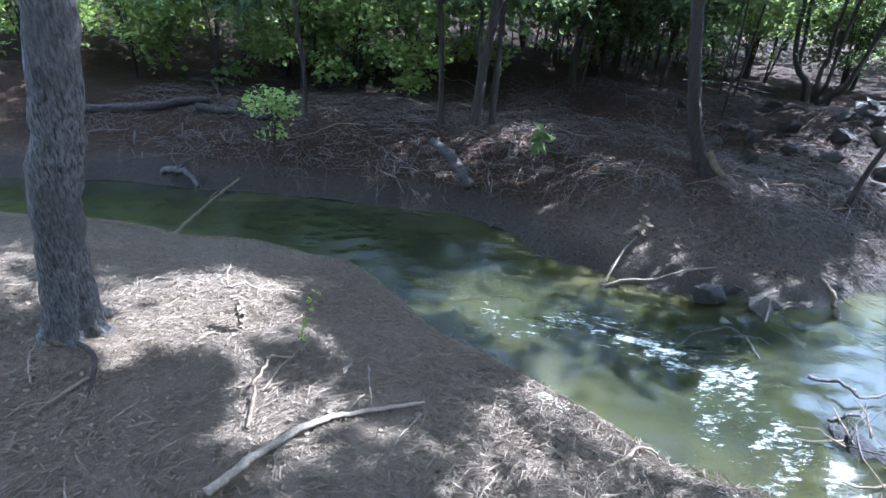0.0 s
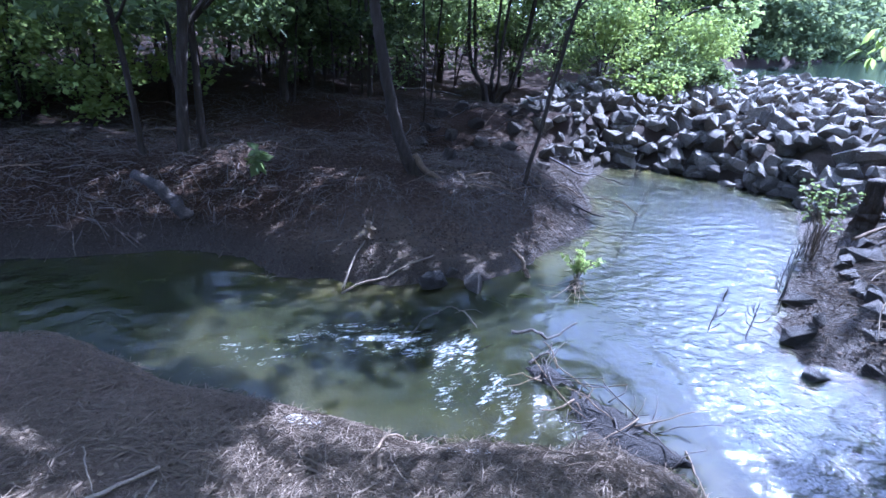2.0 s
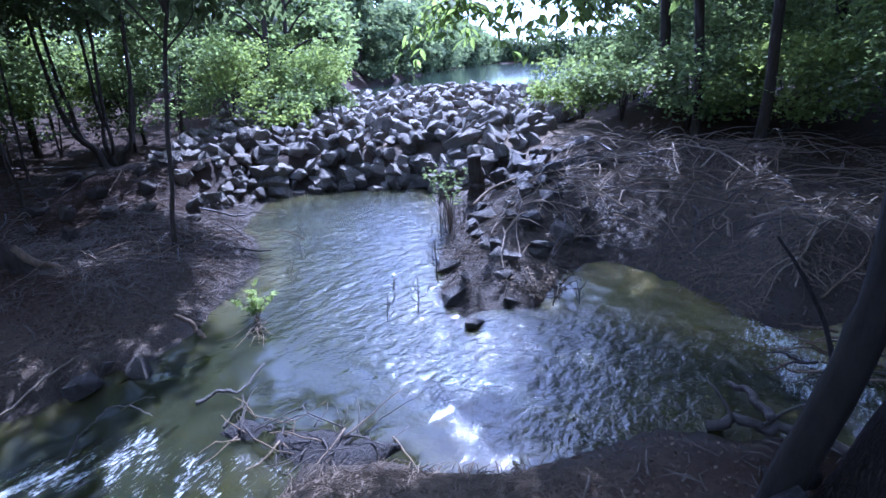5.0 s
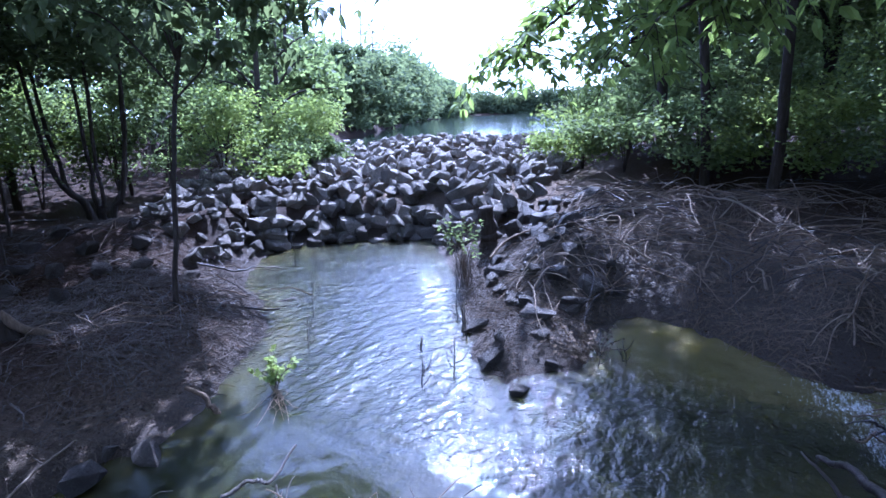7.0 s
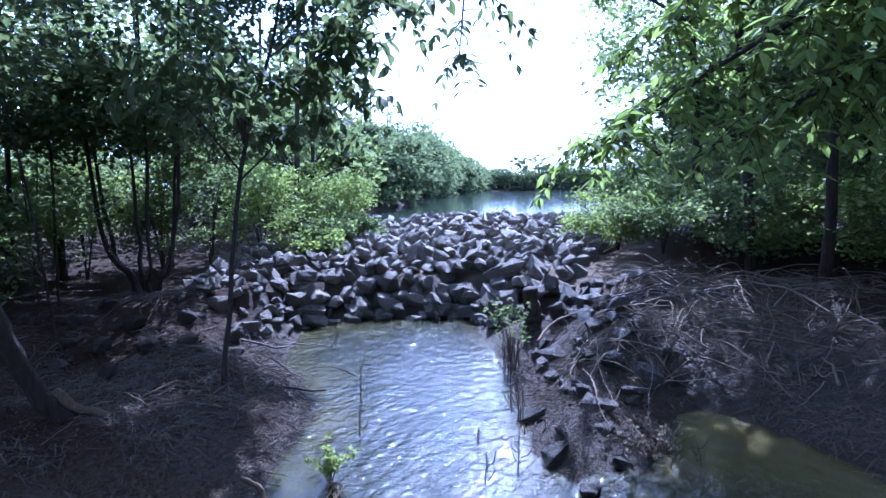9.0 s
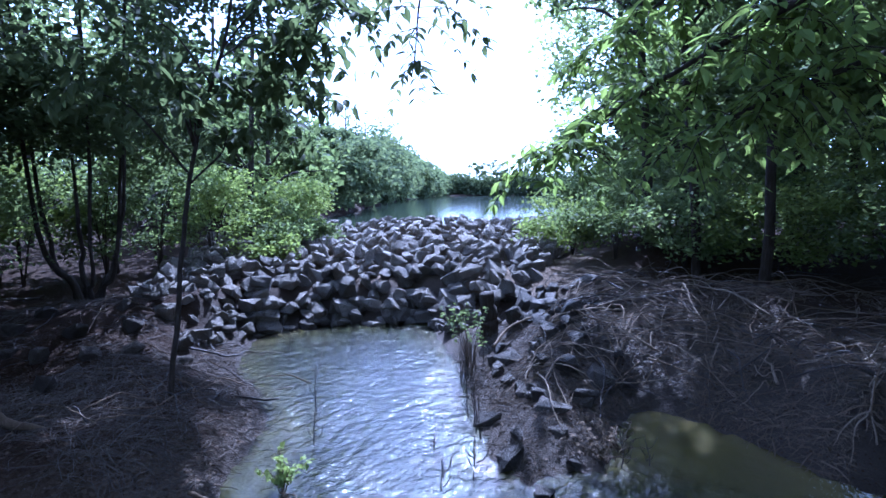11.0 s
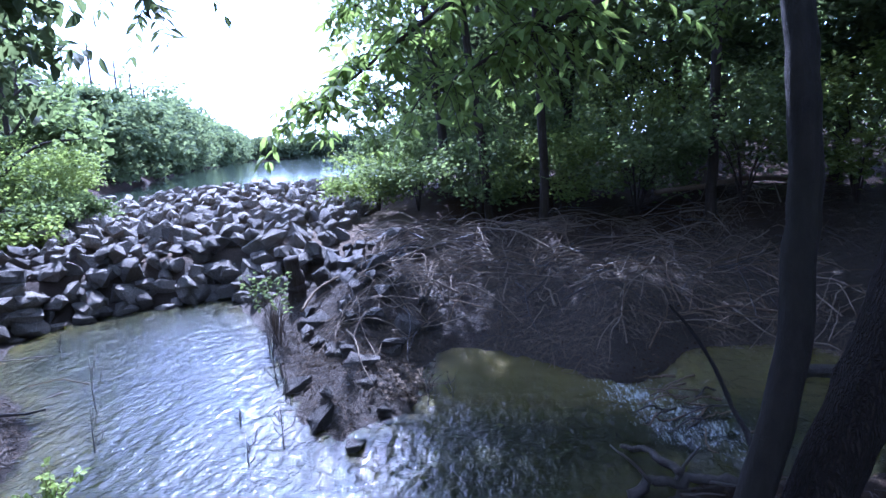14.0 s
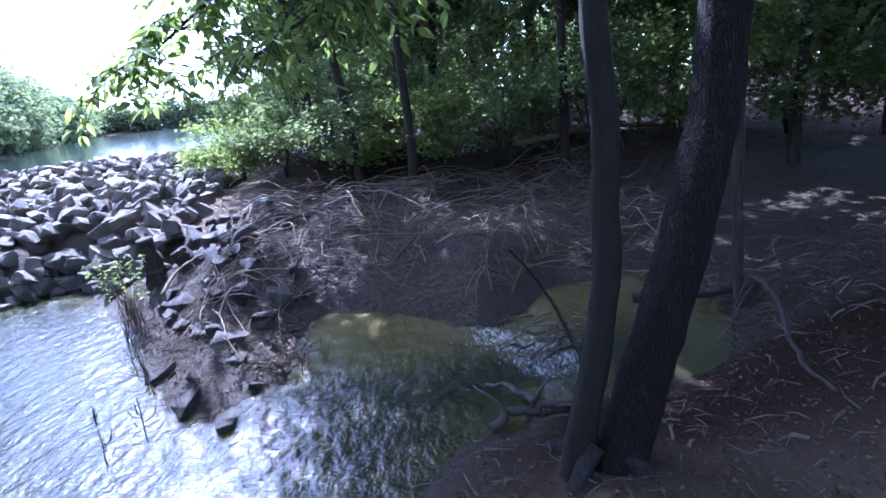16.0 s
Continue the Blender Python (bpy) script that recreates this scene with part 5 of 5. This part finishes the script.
limb("fallen_pole", "long bare pole lying over the mound", lay([(2.8, 7.9), (3.5, 8.15), (4.3, 8.45)], 0.05), 0.022, 0.014, BARK_LOG, 39, category="branch")
limb("fallen_branch", "dark branch lying out over the pool's edge", [(3.6, 5.15, .3), (3.95, 4.85, .16), (4.15, 4.5, .1), (4.32, 4.18, .06)], 0.016, 0.009, DEAD_WET, 24, [((3.95, 4.85, .16), (4.3, 4.8, .2))])
limb("fallen_branch", "bare twiggy branch reaching into the pool", [(4.45, 5.65, .32), (4.8, 5.48, .14), (5.08, 5.36, .09), (5.42, 5.22, .06)], 0.014, 0.006, DEAD_WET, 25, [((4.86, 5.46, .13), (5.2, 5.6, .2)), ((5.08, 5.36, .1), (5.2, 5.05, .1))])
limb("stump", "dark broken stump standing among stones", [(6.85, 3.15, on_land(6.85, 3.15) - 0.1), (6.85, 3.15, .35), (6.84, 3.17, .74)], 0.13, 0.085, BARK_DARK, 26, category="stump", bend=0.01)
limb("log", "dark log lying across the stream", [(4.95, -1.6, .16), (4.8, -2.2, .24), (4.75, -2.9, .3), (4.7, -4.0, .38)], 0.05, 0.04, BARK_LOG, 27, [((4.75, -2.9, .3), (4.6, -3.1, .55))], category="log")
limb("root", "bare twisted root reaching over mud", [(4.58, -2.3, .42), (4.2, -2.27, .4), (3.85, -2.15, .3), (3.5, -2.04, .25), (3.2, -1.95, on_land(3.2, -1.95) + .02)], 0.02, 0.01, DEAD_WET, 28, [((4.4, -2.28, .41), (4.15, -1.85, .08)), ((4.5, -2.3, .42), (4.3, -2.05, .08))], category="root")
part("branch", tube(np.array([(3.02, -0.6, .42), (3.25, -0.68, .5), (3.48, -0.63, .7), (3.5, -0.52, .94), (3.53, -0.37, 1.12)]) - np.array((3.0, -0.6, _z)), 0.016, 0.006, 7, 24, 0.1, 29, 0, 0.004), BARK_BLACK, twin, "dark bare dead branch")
limb("log", "broken grey log lying at the pool's edge", [(3.6, -0.2, .02), (3.65, -0.5, .05), (3.55, -0.85, .1)], 0.028, 0.026, DEAD_WET, 30, [((3.62, -0.32, .09), (3.87, -0.14, .16)), ((3.63, -0.6, .1), (3.4, -0.75, .22)), ((3.64, -0.45, .1), (3.92, -0.65, .14))], category="log", bend=0.014)
limb("log", "grey broken branch stub pointing to the pool", [(4.1, -0.24, .02), (3.9, -0.34, .07), (3.66, -0.48, .13)], 0.014, 0.026, DEAD_WET, 34, category="log")
limb("fallen_log", "pale fallen trunk in the undergrowth", [(8.2, -1.3, 1.2), (8.4, -2.3, 1.25), (8.6, -3.6, 1.2)], 0.035, 0.03, DEAD_DIM, 35, category="log")
limb("fallen_branch", "long grey branch lying over stones", [(6.1, 2.75, .3), (6.7, 2.75, .42), (7.3, 2.35, .55), (7.9, 1.8, .75)], 0.016, 0.01, DEAD_DIM, 36)


def tangle():
    """Bare roots and branches heaped on the shaded bank."""
    rng = np.random.default_rng(610)
    for k in range(400):
        x, y = rng.uniform(5.2, 8.8), rng.uniform(-2.8, 2.4)
        a = rng.uniform(0, 6.28)
        s = rng.uniform(0.3, 1.3)
        p = []
        for u in np.linspace(0, 1, 4):
            px, py = x + s * u * math.cos(a) + rng.normal(0, 0.026), y + s * u * math.sin(a) + rng.normal(0, 0.026)
            g = land(np.array([px]), np.array([py]))
            p.append((px, py, float(g[0][0]) + 0.025 + rng.uniform(0, 0.15) * math.sin(math.pi * u) + (0.04 if k % 3 else 0.0)))
        if float(land(np.array([p[0][0]]), np.array([p[0][1]]))[1][0]) < 0.1 or float(land(np.array([p[-1][0]]), np.array([p[-1][1]]))[1][0]) < 0.05:
            continue
        limb("bare_branch", "bare grey branch in a tangle on mud", p, rng.uniform(0.003, 0.009) * (1.9 if k % 9 == 0 else 1.0), 0.003, (DEAD, DEAD_WET, DEAD_DIM, DEAD, DEAD_DIM)[k % 5], 700 + k, group="tangle of bare branches", bend=0.004)


tangle()


def bank_sticks():
    """Dead sticks strewn between the sapling, the leaning tree and the forked tree."""
    rng = np.random.default_rng(650)
    for k in range(80):
        if k < 18:
            x, y = 3.5 + rng.normal(0, 0.16), 4.6 + rng.normal(0, 0.14)
        else:
            x, y = (rng.uniform(2.6, 5.0), rng.uniform(4.3, 7.0)) if k < 56 else (rng.uniform(-2.5, 2.4), rng.uniform(4.8, 7.2))
        a, s = rng.uniform(0, 6.28), rng.uniform(0.3, 0.9)
        p = []
        for u in np.linspace(0, 1, 4):
            px, py = x + s * u * math.cos(a) + rng.normal(0, 0.025), y + s * u * math.sin(a) + rng.normal(0, 0.025)
            p.append((px, py, max(on_land(px, py), -0.02) + 0.012 + rng.uniform(0, 0.1) * math.sin(math.pi * u)))
        limb("stick", "dead grey stick lying on the littered bank", p, rng.uniform(0.003, 0.008), 0.002, DEAD_DIM if k % 2 else DEAD_WET, 1000 + k, category="stick", group="dead sticks on the bank", bend=0.004)


bank_sticks()


def near_sticks():
    """Thin dead sticks strewn over the litter of the near bank."""
    rng = np.random.default_rng(655)
    for k in range(44):
        x, y = (rng.uniform(-2.0, 1.2), rng.uniform(0.6, 2.4)) if k < 26 else (rng.uniform(0.4, 2.3), rng.uniform(0.7, 1.7))
        a, s = rng.uniform(0, 6.28), rng.uniform(0.14, 0.42)
        p = [(x + s * u * math.cos(a) + rng.normal(0, 0.018), y + s * u * math.sin(a) + rng.normal(0, 0.018)) for u in (0, 0.35, 0.7, 1)]
        if min(float(land(np.array([q[0]]), np.array([q[1]]))[1][0]) for q in p) < 0.04:
            continue
        limb("stick", "thin dead stick lying on dry leaf litter", lay(p, 0.014), rng.uniform(0.0025, 0.0055), 0.0018, DEAD if k % 3 == 0 else DEAD_DIM, 1100 + k, category="stick", group="dead sticks of the near bank", bend=0.002)


near_sticks()


def jam():
    """Sticks lodged side by side where the riffle enters the pool."""
    rng = np.random.default_rng(640)
    for k in range(24):
        x, y = 4.6 + rng.normal(0, 0.22), -0.92 + rng.normal(0, 0.16)
        a, s = 2.3 + rng.normal(0, 0.35), rng.uniform(0.2, 0.5)
        limb("stick", "wet stick lodged in a jam at the riffle", [(x, y, 0.05 + rng.uniform(0, 0.07)), (x + 0.5 * s * math.cos(a), y + 0.5 * s * math.sin(a), 0.09 + rng.uniform(0, 0.06)), (x + s * math.cos(a), y + s * math.sin(a), 0.06 + rng.uniform(0, 0.1))], rng.uniform(0.006, 0.013), 0.004, DEAD_DIM if k % 3 else DEAD_WET, 900 + k, category="stick", group="stick jam at the riffle", bend=0.004)


jam()


def scatter(n, box, rng, test):
    out = np.zeros((0, 3))
    while len(out) < n:
        x, y = rng.uniform(box[0], box[1], 4 * n), rng.uniform(box[2], box[3], 4 * n)
        h, d, dl = land(x, y)
        ok = test(x, y, d)
        out = np.vstack([out, np.stack([x, y, h], 1)[ok]])
    return out[:n]


def twig_litter():
    rng = np.random.default_rng(620)
    beds = [(17000, (-3.2, 3.2, 0.2, 3.4), lambda x, y, d: (d > 0.02) & (y < 3.6) & (vnoise(x, y, 0.6, 31) + 0.35 * (d < 0.5) > 0.32), 0.0015, 0.12), (9000, (-0.2, 2.9, 0.4, 2.7), lambda x, y, d: (d > 0.0) & (d < 0.95) & ((vnoise(x, y, 0.3, 33) > 0.3) | (x > 1.2)), 0.0021, 0.17),
            (8000, (-3.6, 5.4, 3.4, 7.6), lambda x, y, d: (d > 0.02) & (vnoise(x, y, 0.8, 32) > 0.25), 0.0026, 0.22),
            (2600, (4.2, 9.5, -4.0, 3.6), lambda x, y, d: (d > 0.03), 0.0028, 0.2), (3200, (4.1, 7.8, 0.9, 3.4), lambda x, y, d: (d > 0.0) & (vnoise(x, y, 0.4, 35) + 0.5 * smooth((7.4 - x) / 1.5) > 0.6), 0.0026, 0.14), (7500, (5.0, 8.6, -2.4, 2.4), lambda x, y, d: (d > 0.0) & (vnoise(x, y, 0.5, 36) > 0.3), 0.003, 0.2), (2600, (2.4, 5.4, 3.5, 5.6), lambda x, y, d: (d > 0.0), 0.0026, 0.24),
            (700, (2.0, 5.2, -4.5, 0.4), lambda x, y, d: (d > 0.03), 0.004, 0.17)]
    for k_bed, (count, box, test, r, s) in enumerate(beds):
        geo_v, geo_f, n = [], [], 0
        p = scatter(count, box, rng, test)
        a, l = rng.uniform(0, 6.28, count), s * rng.uniform(0.2, 1.3, count)
        tilt = rng.normal(0, 0.12, count)
        d = np.stack([np.cos(a), np.sin(a), tilt], 1)
        side = np.stack([-np.sin(a), np.cos(a), 0 * a], 1)
        mid = p + d * l[:, None] * 0.5 + side * (rng.normal(0, 0.1, count) * l)[:, None]
        mid[:, 2] = land(mid[:, 0], mid[:, 1])[0] + 0.006 + 0.02 * rng.uniform(0, 1, count)
        end = p + d * l[:, None] + (0, 0, 0.003)
        hh = land(end[:, 0], end[:, 1])[0]
        end[:, 2] = np.clip(end[:, 2], hh + 0.004, hh + 0.03)
        rr = (r * rng.choice([0.6, 0.9, 1.3, 2.4], count, p=[0.4, 0.35, 0.2, 0.05]))[:, None]
        up = np.array([0, 0, 1.0])
        rings = []
        for q, w in ((p + (0, 0, 0.004), 1.0), (mid + (0, 0, 0.008), 0.85), (end, 0.4)):
            rings += [q + side * rr * w, q + up * rr * w * 1.3, q - side * rr * w]
        V = np.stack(rings, 1).reshape(-1, 3)
        k = np.arange(count)[:, None] * 9
        F = []
        for ring in (0, 3):
            for s0, s1 in ((0, 1), (1, 2), (2, 0)):
                F.append(k + [[ring + s0, ring + s1, ring + 3 + s1, ring + 3 + s0]])
        geo_v.append(V)
        geo_f.append(np.concatenate(F, 0) + n)
        tagged(mesh_ob("twig_litter", np.concatenate(geo_v), np.concatenate(geo_f), TWIG if k_bed in (0, 1, 3, 5) else TWIG_DARK), "grey twigs strewn over the sunny bank" if k_bed < 2 else "twigs strewn over a shaded bank", "twigs", kind="stuff")


twig_litter()


def leaf_litter(name, label, beds, size, material, seed):
    rng = np.random.default_rng(seed)
    p = np.concatenate([scatter(n, box, rng, test) for n, box, test in beds]) + (0, 0, 0.008)
    v, f = leaves(p, size, rng, -0.1, 0.4, np.column_stack([rng.normal(0, 1.6, (len(p), 2)), rng.normal(0.15, 0.25, len(p))]))
    tagged(mesh_ob(name, v, f, material), label, "leaf litter", kind="stuff")


leaf_litter("leaf_litter", "dry brown and grey fallen leaves over the near bank", [(9000, (-4, 4, -0.5, 3.7), lambda x, y, d: (d > 0.02) & (y < 3.7) & (x + 0.8 * (0.4 - y) < 2.6))], 0.02, LITTER, 630)
leaf_litter("leaf_crumbs", "crumbled dry leaves and bark over the near bank", [(42000, (-3, 3.2, 0.1, 3.6), lambda x, y, d: (d > 0.01) & (y < 3.6) & (x + 0.8 * (0.4 - y) < 2.6))], 0.0075, LITTER_CRUMB, 632)
leaf_litter("shaded_damp_litter", "damp brown fallen leaves, darkened for shade, over shaded banks", [(9000, (-5, 6, 3.5, 11), lambda x, y, d: d > 0.02), (16000, (-2.5, 5.6, 3.4, 6.2), lambda x, y, d: d > 0.02), (4500, (2.0, 5.2, -4.0, 0.4), lambda x, y, d: d > 0.02), (8000, (4.2, 10, -4.5, 3.8), lambda x, y, d: d > 0.02), (4000, (4.1, 7.6, -1.6, 3.2), lambda x, y, d: d > 0.0)], 0.025, LITTER_DARK, 631)

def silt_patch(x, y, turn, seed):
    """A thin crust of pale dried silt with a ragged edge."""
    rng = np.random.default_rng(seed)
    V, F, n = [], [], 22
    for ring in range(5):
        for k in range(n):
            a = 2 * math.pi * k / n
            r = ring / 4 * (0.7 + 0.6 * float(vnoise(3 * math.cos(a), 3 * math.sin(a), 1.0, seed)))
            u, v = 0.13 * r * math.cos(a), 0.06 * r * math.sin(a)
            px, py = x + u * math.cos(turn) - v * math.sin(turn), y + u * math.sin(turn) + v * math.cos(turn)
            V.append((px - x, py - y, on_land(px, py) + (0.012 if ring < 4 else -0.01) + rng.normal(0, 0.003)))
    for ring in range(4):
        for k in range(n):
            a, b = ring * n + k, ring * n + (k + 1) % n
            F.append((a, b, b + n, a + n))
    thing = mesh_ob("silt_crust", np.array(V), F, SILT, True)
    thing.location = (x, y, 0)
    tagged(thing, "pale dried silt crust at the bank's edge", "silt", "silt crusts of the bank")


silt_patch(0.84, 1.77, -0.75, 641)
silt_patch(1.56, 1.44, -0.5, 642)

# ---- small plants ----


def weed(x, y, z, high, seed, label, leaf=LEAF_BRIGHT, size=0.05, stalks=1, name="weed", n=9, group="", bare=3, spread=0.28):
    rng = np.random.default_rng(seed)
    thing = empty(name, (x, y, z), label, "plant", group)
    C = []
    for k in range(stalks):
        a, s = rng.uniform(0, 6.28), high * rng.uniform(0.05, spread)
        h = high * rng.uniform(0.75, 1.0)
        line = [(0, 0, -0.03), (0.3 * s * math.cos(a), 0.3 * s * math.sin(a), 0.5 * h), (s * math.cos(a), s * math.sin(a), h)]
        part("stalk", tube(line, 0.004, 0.002, 5, 10, 0.0, seed + k), TWIG, thing)
        C.append(glide(line, n + bare)[bare:])
    C = np.repeat(np.concatenate(C), 3, 0)
    part("foliage", leaves(C, size, rng, 0.2, 0.4), leaf, thing, is_smooth=False)


weed(-0.31, 1.62, on_land(-0.31, 1.62), 0.36, 651, "thin pale weed with a few yellow-green leaves", size=0.028, n=6)
weed(-0.62, 1.74, on_land(-0.62, 1.74), 0.2, 652, "small dry weed on sunlit silt", TWIG, 0.03, 2)
weed(3.22, 3.03, -0.04, 0.3, 653, "bright yellow-green weed growing in the shallows", size=0.042, stalks=14, n=4, spread=0.75)
weed(6.05, 3.04, on_land(6.05, 3.04), 0.74, 654, "sparse shrub with bare stems at the spit", LEAF_MID, 0.045, stalks=14, n=4, bare=9, spread=0.4)
weed(5.82, 2.88, on_land(5.82, 2.88), 0.55, 655, "sparse shrub with bare stems at the spit", LEAF_MID, 0.04, stalks=9, n=2, bare=10, spread=0.4)
weed(1.58, 3.62, on_land(1.58, 3.62), 0.2, 656, "pale wilted plant on the far bank", LITTER, 0.06, 3, n=3)
weed(0.78, 4.8, on_land(0.78, 4.8), 0.3, 657, "green seedling with spread leaves on the far bank", LEAF_MID, 0.12, 2, n=4)


def water_twig(x, y, high, seed, n=5):
    rng = np.random.default_rng(seed)
    thing = empty("water_twig", (x, y, -0.03), "bare thin dead twig standing in the pool", "twig", "twigs in the pool")
    part("stem", tube([(0, 0, -0.2), (0.01, 0, 0.1), (0.03, 0.02, high)], 0.006, 0.0025, 5, 10, 0.05, seed, 0, 0.006), DEAD_WET, thing)
    for k in range(n):
        h, a, s = high * rng.uniform(0.2, 0.8), rng.uniform(0, 6.28), high * rng.uniform(0.2, 0.5)
        part("twig", tube([(0.01, 0, h), (0.4 * s * math.cos(a), 0.4 * s * math.sin(a), h + 0.3 * s), (s * math.cos(a) * 0.7, s * math.sin(a) * 0.7, h + s)], 0.0035, 0.0015, 4, 6, 0.0, seed + k, 0, 0.003), DEAD_WET, thing)


for x, y, h, s in [(4.37, 3.76, .5, 661), (5.5, 5.2, .42, 662), (4.25, 2.45, .16, 663), (3.85, 3.3, .35, 664), (4.75, 2.35, .4, 665), (3.95, 1.95, .35, 666), (3.75, 2.1, .25, 667), (4.6, 1.1, .3, 668), (4.75, 0.95, .22, 669)]:
    water_twig(x, y, h, s)
_r = np.random.default_rng(680)
for k in range(13):
    water_twig(5.78 + _r.normal(0, 0.16), 2.93 + _r.normal(0, 0.05), _r.uniform(0.3, 0.55), 6800 + 9 * k, 1)
for k in range(4):
    water_twig(4.55 + 0.12 * k + _r.normal(0, 0.03), 2.2 + 0.09 * k, _r.uniform(0.3, 0.5), 6950 + 9 * k, 1)
weed(4.66, 1.22, 0.0, 0.2, 671, "drowned leafy twigs caught at the tip of the spit", LITTER, 0.03, 16, "weed", 5, bare=2, spread=1.6)
weed(4.85, 1.16, 0.0, 0.16, 672, "drowned leafy twigs caught at the tip of the spit", LITTER, 0.028, 12, "weed", 5, bare=2, spread=1.6)


def trailing_grass(x, y, n, seed, label):
    """Bleached strands that trail on the water from the foot of a plant."""
    rng = np.random.default_rng(seed)
    thing = empty("trailing_grass", (x, y, 0.0), label, "dead grass")
    for k in range(n):
        a, s = 3.95 + rng.normal(0, 0.35), rng.uniform(0.18, 0.5)
        p = [(s * u * math.cos(a) + rng.normal(0, 0.022), s * u * math.sin(a) + rng.normal(0, 0.022), 0.014 + 0.012 * rng.uniform(0, 1)) for u in (0, 0.33, 0.66, 1)]
        part("strand", tube(p, rng.uniform(0.0022, 0.0042), 0.0012, 5, 14, 0.05, seed + k), DEAD_DIM, thing)


trailing_grass(3.2, 2.98, 15, 690, "bleached dead grass trailing in the current")
